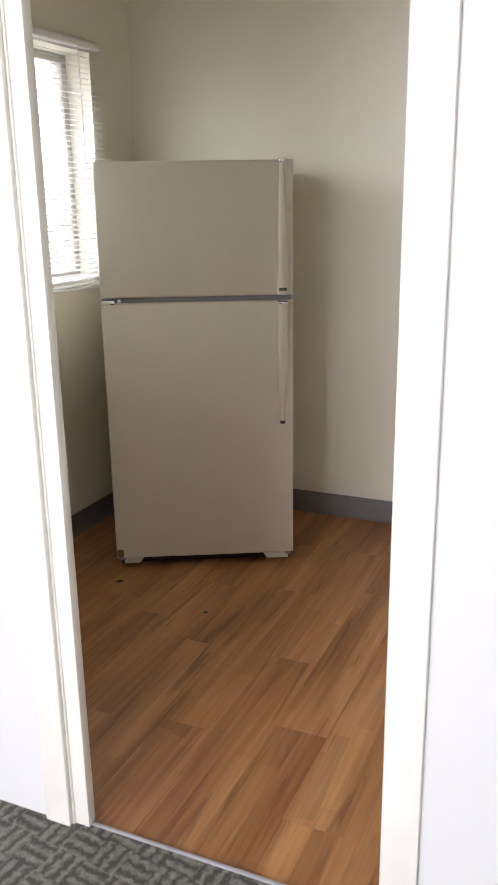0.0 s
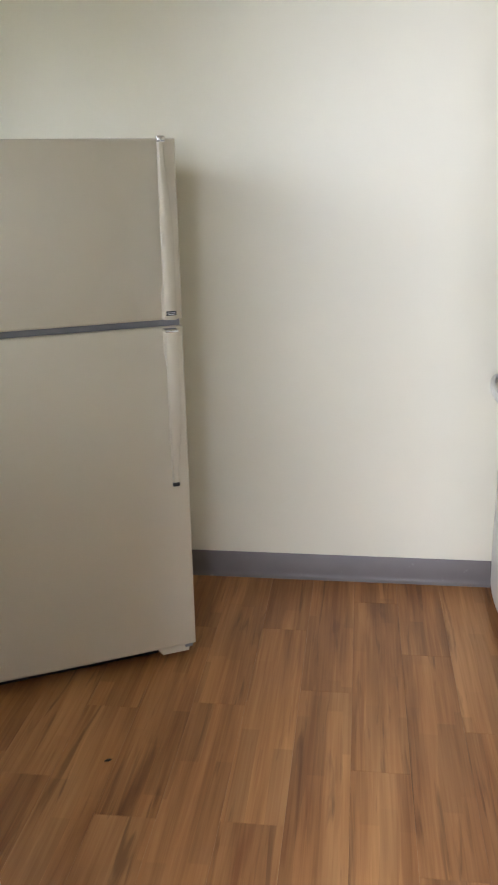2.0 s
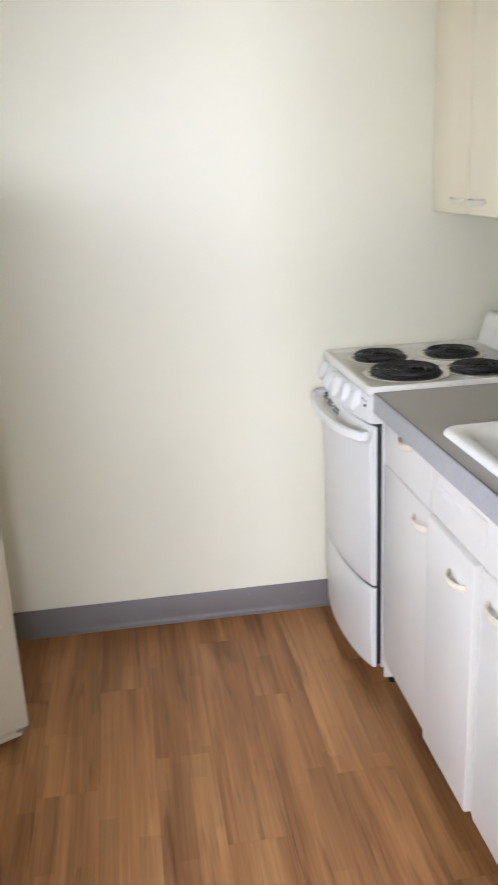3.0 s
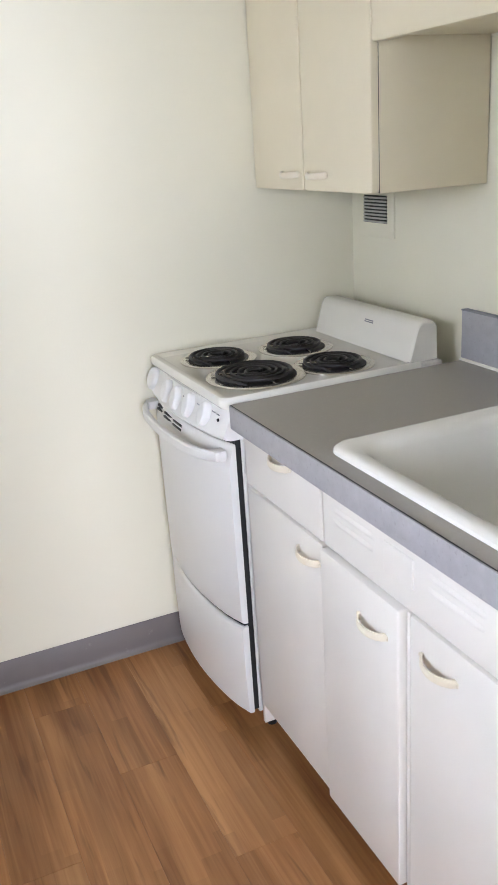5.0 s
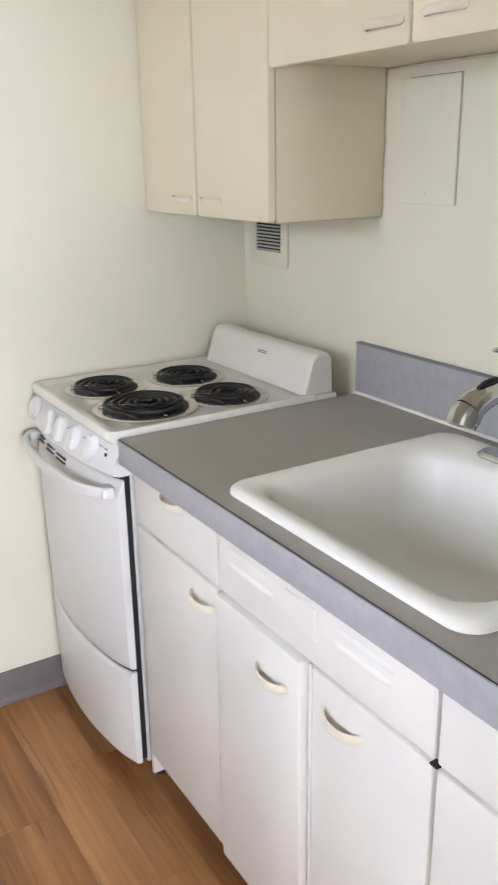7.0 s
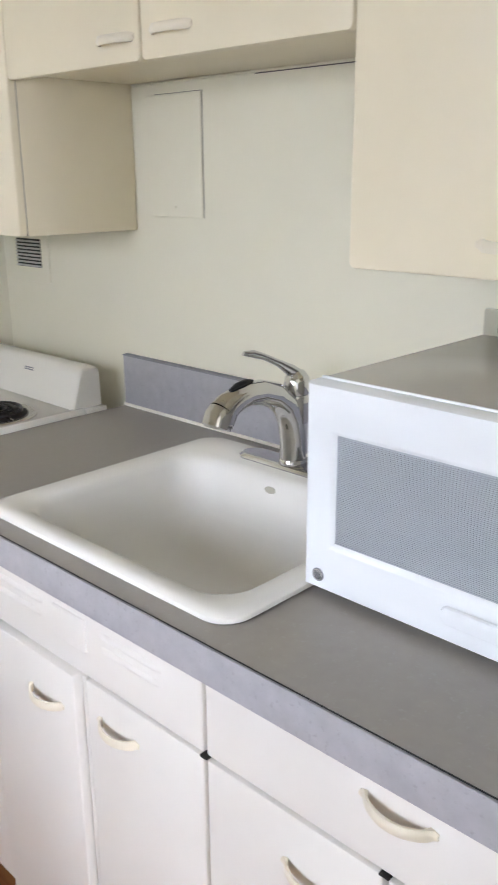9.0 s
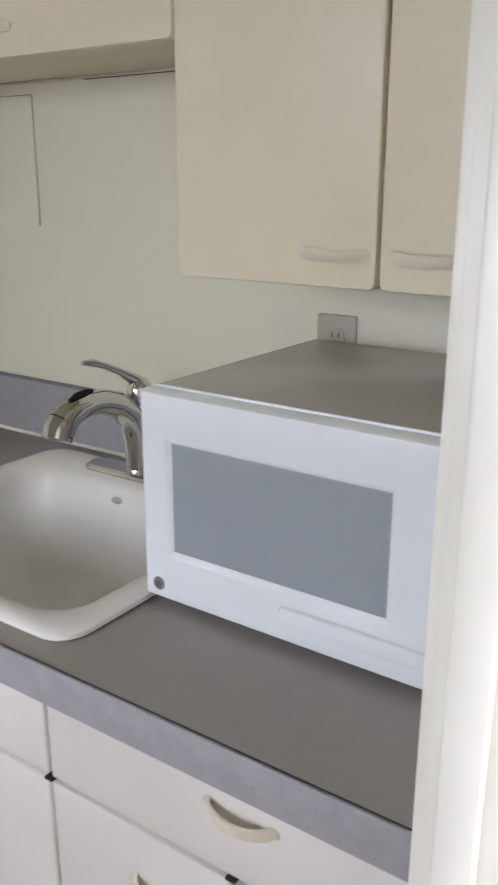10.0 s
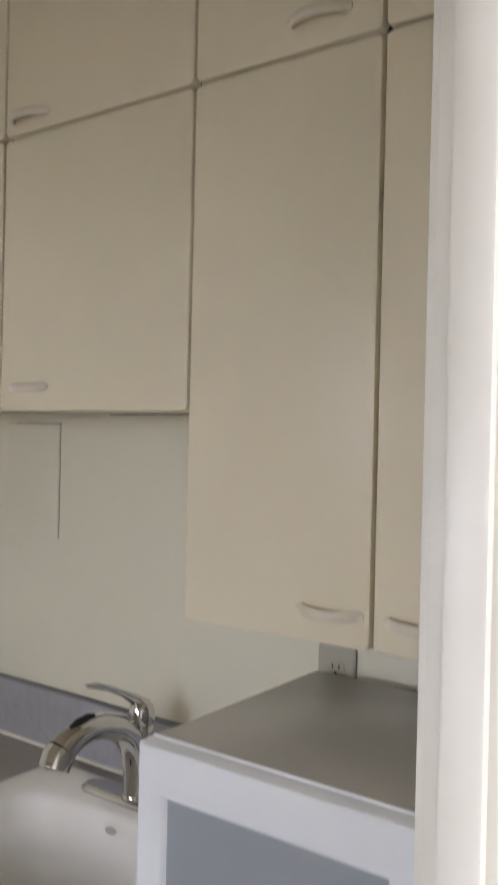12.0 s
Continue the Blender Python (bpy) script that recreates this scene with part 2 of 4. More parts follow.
def thing(name, label, category, at=(0, 0, 0), turn=0, group=""):
    ob = new(name)
    ob.empty_display_size = 0.05
    ob.matrix_world = pose(*at, 0, 0, turn)
    return tagged(ob, label, category, group)


def box(x0, x1, y0, y1, z0, z1, bevel=0.0, seg=2, bm=None):
    bm = bm or bmesh.new()
    vs = [bm.verts.new((x, y, z)) for x in (x0, x1) for y in (y0, y1) for z in (z0, z1)]
    fs = [bm.faces.new([vs[i] for i in q]) for q in ((0, 1, 3, 2), (4, 6, 7, 5), (0, 4, 5, 1), (2, 3, 7, 6), (0, 2, 6, 4), (1, 5, 7, 3))]
    if bevel:
        es = list({e for f in fs for e in f.edges})
        bmesh.ops.bevel(bm, geom=es, offset=bevel, segments=seg, profile=0.5, affect="EDGES")
    return bm


def panel(y0, y1, z0, z1, x0, x1, corner=0.0, bevel=0.004, axis="x", bm=None):
    """A sheet with rounded corners in its plane, its face at x0 softly rolled; it reaches back to x1. axis y swaps x and y."""
    bm = bm or bmesh.new()
    pts = []
    for cy, cz, a0 in ((y1 - corner, z1 - corner, 0), (y0 + corner, z1 - corner, 90), (y0 + corner, z0 + corner, 180), (y1 - corner, z0 + corner, 270)):
        for k in range(5 if corner else 1):
            a = radians(a0 + (k * 22.5 if corner else 45))
            pts.append((cy + corner * math.cos(a), cz + corner * math.sin(a)))
    sign = 1 if x1 > x0 else -1
    cy, cz = (y0 + y1) / 2, (z0 + z1) / 2
    rings = []
    for inset, x in ((0, x1), (0, x0 + sign * bevel), (bevel * 0.3, x0 + sign * bevel * 0.3), (bevel, x0)):
        ring = []
        for y, z in pts:
            ry = y - inset * (1 if y > cy else -1)
            rz = z - inset * (1 if z > cz else -1)
            ring.append(bm.verts.new((x, ry, rz) if axis == "x" else (ry, x, rz)))
        rings.append(ring)
    for a, b in zip(rings, rings[1:]):
        for i in range(len(pts)):
            bm.faces.new((a[i], a[(i + 1) % len(pts)], b[(i + 1) % len(pts)], b[i]))
    bm.faces.new(rings[0])
    bm.faces.new(rings[-1])
    return bm


def lathe(profile, seg=24, axis="z", at=(0, 0, 0), bm=None):
    """Turn (radius, height) pairs round an axis through at."""
    bm = bm or bmesh.new()
    rings = []
    for r, h in profile:
        ring = []
        for k in range(seg):
            a = 2 * math.pi * k / seg
            u, v = r * math.cos(a), r * math.sin(a)
            p = {"z": (u, v, h), "x": (h, u, v), "y": (u, h, v)}[axis]
            ring.append(bm.verts.new(Vector(p) + Vector(at)))
        rings.append(ring)
    for a, b in zip(rings, rings[1:]):
        for i in range(seg):
            bm.faces.new((a[i], a[(i + 1) % seg], b[(i + 1) % seg], b[i]))
    bm.faces.new(rings[0])
    bm.faces.new(rings[-1])
    return bm


def tube(points, radii, seg=12, bm=None, flat=(1.0, 1.0)):
    """A round bar along points, with its radius at each."""
    bm = bm or bmesh.new()
    pts = [Vector(p) for p in points]
    if not hasattr(radii, "__len__"):
        radii = [radii] * len(pts)
    rings, ref = [], None
    for i, p in enumerate(pts):
        d = (pts[min(i + 1, len(pts) - 1)] - pts[max(i - 1, 0)]).normalized()
        if ref is None:
            ref = d.orthogonal().normalized()
        ref = (ref - d * ref.dot(d)).normalized()
        side = d.cross(ref)
        rings.append([bm.verts.new(p + (ref * math.cos(a) * flat[0] + side * math.sin(a) * flat[1]) * radii[i]) for a in (2 * math.pi * k / seg for k in range(seg))])
    for a, b in zip(rings, rings[1:]):
        for i in range(seg):
            bm.faces.new((a[i], a[(i + 1) % seg], b[(i + 1) % seg], b[i]))
    bm.faces.new(rings[0])
    bm.faces.new(rings[-1])
    return bm


def structure(name, bm, mat, label, category="wall", smooth=False):
    return tagged(part(name, bm, mat, None, label, smooth), label, category, kind="structure")


# ---- the rooms: kitchen and the hall before it ----
WEST, EAST, NORTH, SOUTH = -1.52, 1.12, 3.30, 1.234   # kitchen's inner faces
HALL_Y = 1.152                                         # hall face of the wall between
CEILING = 2.44
DOOR_L, DOOR_R, DOOR_TOP = -0.483, 0.252, 2.04
WIN_Y0, WIN_Y1, WIN_Z0, WIN_Z1 = 1.48, 2.98, 1.085, 1.995
HX0, HX1, HY0 = -2.6, 2.2, -3.4

structure("wall_north", box(WEST - 0.2, EAST + 0.2, NORTH, NORTH + 0.12, 0, CEILING), WALL, "smooth cream painted kitchen wall behind the fridge")
structure("wall_east", box(EAST, EAST + 0.12, SOUTH, NORTH, 0, CEILING), WALL, "cream painted wall behind the sink")
bm = box(WEST - 0.2, WEST, SOUTH, WIN_Y0, 0, CEILING)
box(WEST - 0.2, WEST, WIN_Y1, NORTH, 0, CEILING, bm=bm)
box(WEST - 0.2, WEST, WIN_Y0, WIN_Y1, 0, WIN_Z0, bm=bm)
box(WEST - 0.2, WEST, WIN_Y0, WIN_Y1, WIN_Z1, CEILING, bm=bm)
structure("wall_west", bm, WALL, "cream painted kitchen wall with the window opening")
mid = 1.193
bm = box(HX0, DOOR_L - 0.02, mid, SOUTH, 0, CEILING)
box(DOOR_R + 0.02, HX1, mid, SOUTH, 0, CEILING, bm=bm)
box(DOOR_L - 0.02, DOOR_R + 0.02, mid, SOUTH, DOOR_TOP + 0.02, CEILING, bm=bm)
structure("wall_south", bm, WALL, "cream painted kitchen wall with the doorway")
bm = box(HX0, DOOR_L - 0.02, HALL_Y, mid - 0.001, 0, CEILING)
box(DOOR_R + 0.02, HX1, HALL_Y, mid - 0.001, 0, CEILING, bm=bm)
box(DOOR_L - 0.02, DOOR_R + 0.02, HALL_Y, mid - 0.001, DOOR_TOP + 0.02, CEILING, bm=bm)
structure("wall_hall_north", bm, HALL, "bright white painted hall wall round the doorway")
structure("wall_hall_west", box(HX0 - 0.12, HX0, HY0, SOUTH, 0, CEILING), HALL, "plain white hall wall")
structure("wall_hall_east", box(HX1, HX1 + 0.12, HY0, SOUTH, 0, CEILING), HALL, "plain white hall wall")
bm = box(HX0 - 0.12, -1.9, HY0 - 0.12, HY0, 0, CEILING)
box(0.3, HX1 + 0.12, HY0 - 0.12, HY0, 0, CEILING, bm=bm)
box(-1.9, 0.3, HY0 - 0.12, HY0, 0, 0.7, bm=bm)
box(-1.9, 0.3, HY0 - 0.12, HY0, 2.2, CEILING, bm=bm)
structure("wall_hall_south", bm, HALL, "plain white hall wall with a wide window opening")
structure("ceiling", box(HX0 - 0.12, HX1 + 0.12, HY0 - 0.12, NORTH + 0.12, CEILING, CEILING + 0.1), CEIL, "flat cream painted ceiling", "ceiling")
structure("ground", box(-60, 60, -60, 60, -0.45, -0.40), GROUND, "pale bare ground outside the window", "ground")
floor = structure("floor", box(WEST - 0.1, EAST + 0.02, 1.170, NORTH + 0.02, -0.05, -0.004), UNDERLAY, "warm brown wood-look vinyl plank kitchen floor", "floor")
structure("carpet", box(HX0, HX1, HY0, 1.168, -0.05, 0.002), CARPET, "grey patterned loop carpet in the hall", "carpet")
structure("threshold_strip", box(DOOR_L + 0.001, DOOR_R - 0.001, 1.165, 1.175, -0.004, 0.006, 0.002), EDGE, "thin pale edge strip between carpet and planks", "trim", True)

# door frame: jambs with stops, casings on both sides
door_frame = thing("door_frame", "cream painted wooden door frame of the open doorway", "door frame", (0, 1.15, 0))
door_frame["kind"] = "structure"
Y = 1.15
part("jamb", box(DOOR_L - 0.019, DOOR_L, HALL_Y - Y, SOUTH - Y, 0, DOOR_TOP, 0.0015), TRIM, door_frame)
part("jamb", box(DOOR_R, DOOR_R + 0.019, HALL_Y - Y, SOUTH - Y, 0, DOOR_TOP, 0.0015), TRIM, door_frame)
part("head_jamb", box(DOOR_L - 0.019, DOOR_R + 0.019, HALL_Y - Y, SOUTH - Y, DOOR_TOP + 0.0005, DOOR_TOP + 0.0195, 0.0015), TRIM, door_frame)
part("door_stop", box(DOOR_L - 0.001, DOOR_L + 0.038, 1.157 - Y, 1.184 - Y, 0.001, DOOR_TOP - 0.013, 0.003), TRIM, door_frame)
part("door_stop", box(DOOR_R - 0.008, DOOR_R + 0.001, 1.200 - Y, 1.224 - Y, 0.001, DOOR_TOP - 0.013, 0.003), TRIM, door_frame)
part("door_stop", box(DOOR_L, DOOR_R, 1.192 - Y, 1.222 - Y, DOOR_TOP - 0.012, DOOR_TOP + 0.002, 0.003), TRIM, door_frame)


def casing(x0, x1, z0, z1, y0, y1, name="casing"):
    """Flat casing board with eased edges."""
    return part(name, box(x0, x1, y0 - Y, y1 - Y, z0, z1, 0.004), TRIM, door_frame)


for x0, x1, k0, k1 in ((DOOR_L - 0.073, DOOR_L - 0.004, DOOR_L - 0.082, DOOR_L - 0.018), (DOOR_R + 0.004, DOOR_R + 0.076, DOOR_R + 0.018, DOOR_R + 0.086)):
    casing(x0, x1, 0.002, DOOR_TOP + 0.076, HALL_Y - 0.013, HALL_Y + 0.0005)
    casing(k0, k1, 0.002, DOOR_TOP + 0.086, SOUTH - 0.0005, SOUTH + 0.013)
casing(DOOR_L - 0.003, DOOR_R + 0.003, DOOR_TOP + 0.004, DOOR_TOP + 0.076, HALL_Y - 0.013, HALL_Y + 0.0005, "head_casing")
casing(DOOR_L - 0.017, DOOR_R + 0.017, DOOR_TOP + 0.018, DOOR_TOP + 0.086, SOUTH - 0.0005, SOUTH + 0.013, "head_casing")


# vinyl cove base along the walls
def cove_base(name, x0, y0, x1, y1, nx, ny, label):
    """Sheet 3 mm thick with a rounded toe; n points into the room."""
    bm = bmesh.new()
    prof = ((0.0, 0.0), (0.013, 0.0), (0.0125, 0.0025), (0.008, 0.006), (0.0045, 0.013), (0.0035, 0.022), (0.0035, 0.097), (0.002, 0.1), (0.0, 0.1))
    a = [bm.verts.new((x0 + nx * d, y0 + ny * d, z)) for d, z in prof]
    b = [bm.verts.new((x1 + nx * d, y1 + ny * d, z)) for d, z in prof]
    for i in range(len(prof)):
        j = (i + 1) % len(prof)
        bm.faces.new((a[i], a[j], b[j], b[i]))
    bm.faces.new(a)
    bm.faces.new(b)
    return structure(name, bm, BASE, label, "baseboard", True)


cove_base("baseboard_north", WEST, NORTH - 0.001, EAST, NORTH - 0.001, 0, -1, "grey-brown vinyl cove base under the cream wall")
cove_base("baseboard_west", WEST + 0.001, SOUTH, WEST + 0.001, NORTH - 0.014, 1, 0, "grey-brown vinyl cove base under the window wall")
cove_base("baseboard_south", WEST + 0.014, SOUTH + 0.001, DOOR_L - 0.087, SOUTH + 0.001, 0, 1, "grey-brown vinyl cove base beside the doorway")

# window with its blind
window = thing("window_1", "bright aluminium sliding window in the kitchen wall", "window", (WEST - 0.13, 0, 0))
window["kind"] = "structure"
for y0, y1, z0, z1 in ((WIN_Y0, WIN_Y1, WIN_Z0, WIN_Z0 + 0.035), (WIN_Y0, WIN_Y1, WIN_Z1 - 0.035, WIN_Z1), (WIN_Y0, WIN_Y0 + 0.035, WIN_Z0 + 0.035, WIN_Z1 - 0.035),
                       (WIN_Y1 - 0.035, WIN_Y1, WIN_Z0 + 0.035, WIN_Z1 - 0.035), (2.20, 2.24, WIN_Z0 + 0.035, WIN_Z1 - 0.035)):
    part("window_frame", box(-0.03, 0.015, y0, y1, z0, z1, 0.003), FRAME_METAL, window)
for y0, y1 in ((WIN_Y0 + 0.03, 2.205), (2.235, WIN_Y1 - 0.03)):
    pane = part("pane", box(-0.010, -0.006, y0, y1, WIN_Z0 + 0.03, WIN_Z1 - 0.03), GLASS, window, "clear glass pane")
    pane.visible_shadow = False
part("window_sill", box(0.016, 0.126, WIN_Y0 + 0.002, WIN_Y1 - 0.002, WIN_Z0 + 0.0005, WIN_Z0 + 0.012, 0.004), TRIM, window, "painted inner sill")

blind = thing("window_blind", "white slatted mini blind hanging half open in the window", "blind", (WEST, 0, 0))
BZ = 2.030
part("headrail", box(0.001, 0.038, WIN_Y0 - 0.03, WIN_Y1 + 0.03, BZ - 0.028, BZ, 0.002), SLAT, blind)
slat_bm = bmesh.new()
for k in range(5):
    u = -0.0125 + 0.00625 * k
    zz = 0.0022 * (1 - (u / 0.0125) ** 2)
    ca, sa = math.cos(radians(-14)), math.sin(radians(-14))
    for end, y in ((0, WIN_Y0 - 0.025), (1, WIN_Y1 + 0.025)):
        slat_bm.verts.new((u * ca - zz * sa, y, u * sa + zz * ca))
slat_bm.verts.ensure_lookup_table()
for k in range(4):
    slat_bm.faces.new([slat_bm.verts[i] for i in (2 * k, 2 * k + 1, 2 * k + 3, 2 * k + 2)])
bmesh.ops.solidify(slat_bm, geom=slat_bm.faces[:], thickness=0.0006)
first = part("slat", slat_bm, SLAT, blind)
zs = [BZ - 0.042 - 0.0202 * k for k in range(46)]
for k, z in enumerate(zs):
    ob = first if k == 0 else new("slat", first.data)
    ob.parent = blind
    ob.location = (0.020, 0, z)
part("bottom_rail", box(0.008, 0.032, WIN_Y0 - 0.025, WIN_Y1 + 0.025, zs[-1] - 0.022, zs[-1] - 0.010, 0.003), SLAT, blind)
for y in (WIN_Y0 + 0.16, WIN_Y1 - 0.16, 2.2):
    part("ladder_cord", tube([(0.020, y, BZ - 0.028), (0.020, y, zs[-1] - 0.012)], 0.0009, 6), SLAT, blind)
part("wand", tube([(0.036, WIN_Y1 - 0.13, BZ - 0.02), (0.037, WIN_Y1 - 0.13, BZ - 0.50)], 0.003, 8), SLAT, blind)

# glowing sheet added beyond the window: blown-out daylight that also lights the kitchen
backdrop = structure("backdrop", box(-6.1, -6.0, -6, 12, -0.4, 6.0), DAYLIGHT_GLOW, "glowing sheet for the blown-out daylight beyond the window", "backdrop")

# ---- kitchen things ----
FRONT = 0.486    # face of base doors
UP = 0.808       # face of wall cabinet doors


def pull(parent, y, z, x, length=0.100, name="pull"):
    """Arched cast pull lying across: pointed flat tabs on the face, and a slim bowed bar standing clear between them."""
    bm = bmesh.new()
    n = 20
    rings = []
    for i in range(n + 1):
        u = -1 + 2 * i / n
        a = abs(u)
        rise = math.cos(min(1.0, a / 0.86) * math.pi / 2) ** 0.62 if a < 0.86 else 0.0
        h = 0.0040 + 0.0040 * min(1.0, (1 - a) / 0.16) - 0.0008 * rise
        yc = y + u * length / 2
        xout = x - 0.0035 - 0.0205 * rise
        xin = xout + 0.0052 if rise > 0.32 else x + 0.0006
        dz = -0.0020 * rise
        rings.append([bm.verts.new(p) for p in ((xin, yc, z - h + dz), (xout + 0.0022, yc, z - h + dz), (xout, yc, z - h * 0.4 + dz), (xout, yc, z + h * 0.4 + dz), (xout + 0.0022, yc, z + h + dz), (xin, yc, z + h + dz))])
    for a, b in zip(rings, rings[1:]):
        for i in range(6):
            bm.faces.new((a[i], a[(i + 1) % 6], b[(i + 1) % 6], b[i]))
    bm.faces.new(rings[0])
    bm.faces.new(rings[-1])
    return part(name, bm, PULL, parent, "arched cream pull")


def front(name, parent, y0, y1, z0, z1, x, pull_at=None, corner=0.004, gap=0.0026, thick=0.018, mat=None):
    """A door or drawer front of folded steel with softly rolled edges, and its pull."""
    d = part(name, panel(y0 + gap, y1 - gap, z0 + gap, z1 - gap, x, x + thick, corner, 0.0035), mat or CABINET, parent)
    if pull_at:
        pull(d, pull_at[0], pull_at[1], x)
    return d


def carcase(parent, y0, y1, z0, z1, x0, x1, toe=False, open_top=False, mat=None):
    if open_top:
        bm = box(x0, x1, y0 + 0.0008, y0 + 0.012, z0, z1)
        box(x0, x1, y1 - 0.012, y1 - 0.0008, z0, z1, bm=bm)
        box(x0, x1, y0 + 0.012, y1 - 0.012, z0, z0 + 0.012, bm=bm)
        box(x0, x0 + 0.012, y0 + 0.012, y1 - 0.012, z0 + 0.012, z1, bm=bm)
    else:
        bm = box(x0, x1, y0 + 0.0008, y1 - 0.0008, z0, z1, 0.002)
    b = part("body", bm, mat or CABINET, parent)
    # near-black sheet over the body puts the door gaps' shade into colour
    part("gap_shade", box(x0 - 0.0015, x0 - 0.0003, y0 + 0.002, y1 - 0.002, z0 + 0.002, z1 - 0.002), CAB_DARK, b)
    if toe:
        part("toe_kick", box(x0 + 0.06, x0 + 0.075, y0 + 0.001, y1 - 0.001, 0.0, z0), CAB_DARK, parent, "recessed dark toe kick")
    return b


BX = FRONT + 0.020
g = "base cabinets under the counter"
cab = thing("base_cabinet", "white enamelled steel base cabinet beside the stove", "cabinet", (0, 0, 0), group=g)
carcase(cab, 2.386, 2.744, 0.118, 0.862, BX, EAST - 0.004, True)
front("drawer", cab, 2.386, 2.744, 0.722, 0.862, FRONT, (2.561, 0.834))
front("door", cab, 2.386, 2.744, 0.112, 0.720, FRONT, (2.448, 0.670))
part("end_panel", box(FRONT + 0.006, EAST - 0.03, 2.745, 2.757, 0.048, 0.866, 0.002), CABINET, cab)
part("levelling_foot", lathe(((0.014, 0.0), (0.016, 0.006), (0.008, 0.009), (0.008, 0.050)), 14, at=(FRONT + 0.100, 2.751, 0)), BLACK, cab, "black plastic foot")

cab = thing("sink_cabinet", "white enamelled steel sink cabinet with two doors slightly ajar", "cabinet", group=g)
carcase(cab, 1.825, 2.385, 0.118, 0.862, BX, EAST - 0.004, True, True)
apron = front("apron", cab, 1.825, 2.385, 0.722, 0.862, FRONT)


def ridge(y0, y1, z, h, parent, name="louvre"):
    """A long pressed bump."""
    bm = bmesh.new()
    n = 14
    rings = []
    for i in range(n + 1):
        u = i / n
        s = min(1.0, math.sin(math.pi * u) * 2.2)
        rings.append([bm.verts.new((FRONT + 0.0004 - 0.0050 * s * math.sin(math.pi * k / 6), y0 + (y1 - y0) * u, z - h + 2 * h * k / 6)) for k in range(7)])
    for a, b in zip(rings, rings[1:]):
        for k in range(6):
            bm.faces.new((a[k], a[k + 1], b[k + 1], b[k]))
    bm.normal_update()
    return part(name, bm, CABINET, parent)


for y0, y1 in ((2.199, 2.351), (1.907, 2.052)):
    ridge(y0, y1, 0.814, 0.007, apron)
    ridge(y0 + 0.004, y1 - 0.004, 0.790, 0.007, apron)
part("plate", panel(2.084, 2.170, 0.768, 0.825, FRONT - 0.0045, FRONT + 0.001, 0.003, 0.0035), CABINET, apron, "pressed raised square")
d = front("door", cab, 2.112, 2.385, 0.112, 0.720, FRONT - 0.010, (2.196, 0.646), thick=0.026)
d = front("door", cab, 1.825, 2.098, 0.112, 0.720, FRONT, (2.017, 0.660))
part("door_edge", box(FRONT + 0.004, FRONT + 0.02, 2.100, 2.110, 0.117, 0.716, 0.002), CABINET, cab)

cab = thing("base_cabinet", "white enamelled steel cabinet with a wide drawer over two doors", "cabinet", group=g)
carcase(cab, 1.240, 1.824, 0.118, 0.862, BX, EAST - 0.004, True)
front("drawer", cab, 1.240, 1.824, 0.722, 0.862, FRONT, (1.522, 0.812))
front("door", cab, 1.535, 1.824, 0.112, 0.720, FRONT, (1.636, 0.643))
front("door", cab, 1.240, 1.533, 0.112, 0.720, FRONT, (1.430, 0.643))
for y in (1.8245, 1.534):
    part("hinge", box(FRONT - 0.004, FRONT + 0.01, y - 0.007, y + 0.007, 0.7195, 0.7235, 0.0012), CAB_DARK, cab, "small worn metal hinge tab")

# wall cabinets
g = "wall cabinets over the counter"


def wall_cabinet(label, y0, y1, z0, z1, doors, lift=0.0):
    c = thing("wall_cabinet", label, "cabinet", (0, 0, 0), group=g)
    carcase(c, y0, y1, z0 + lift, z1, UP + 0.020, EAST - 0.003, mat=CABINET_BOUNCE)
    for dy0, dy1, pu in doors:
        front("door", c, dy0, dy1, z0 - 0.001, z1 + 0.001, UP, pu, corner=0.009, gap=0.0015, mat=CABINET_BOUNCE)
    return c


wall_cabinet("enamelled steel wall cabinet with two doors over the stove, warm bounce light in its colour", 2.699, 3.297, 1.341, 2.117,
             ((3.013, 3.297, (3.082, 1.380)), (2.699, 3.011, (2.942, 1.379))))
wall_cabinet("short enamelled steel wall cabinet over the sink, warm bounce light in its colour", 1.856, 2.698, 1.639, 2.117,
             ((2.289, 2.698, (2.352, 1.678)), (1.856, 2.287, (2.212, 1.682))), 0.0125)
wall_cabinet("tall enamelled steel wall cabinet over the microwave, warm bounce light in its colour", 1.249, 1.855, 1.335, 2.117,
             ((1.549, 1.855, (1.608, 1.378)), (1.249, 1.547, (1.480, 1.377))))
wall_cabinet("enamelled steel top cabinet reaching the ceiling, warm bounce light in its colour", 1.856, 2.698, 2.121, 2.42,
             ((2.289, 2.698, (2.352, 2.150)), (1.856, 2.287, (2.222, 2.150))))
wall_cabinet("enamelled steel top cabinet reaching the ceiling, warm bounce light in its colour", 1.249, 1.855, 2.121, 2.42,
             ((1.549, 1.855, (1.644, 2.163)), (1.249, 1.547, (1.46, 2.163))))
wall_cabinet("enamelled steel top cabinet reaching the ceiling, warm bounce light in its colour", 2.699, 3.297, 2.121, 2.42,
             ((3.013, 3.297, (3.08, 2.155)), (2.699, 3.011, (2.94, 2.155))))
structure("trim_soffit", box(UP + 0.024, EAST, 1.249, 3.296, 2.421, CEILING), WALL, "narrow cream filler between cabinets and ceiling", "trim")

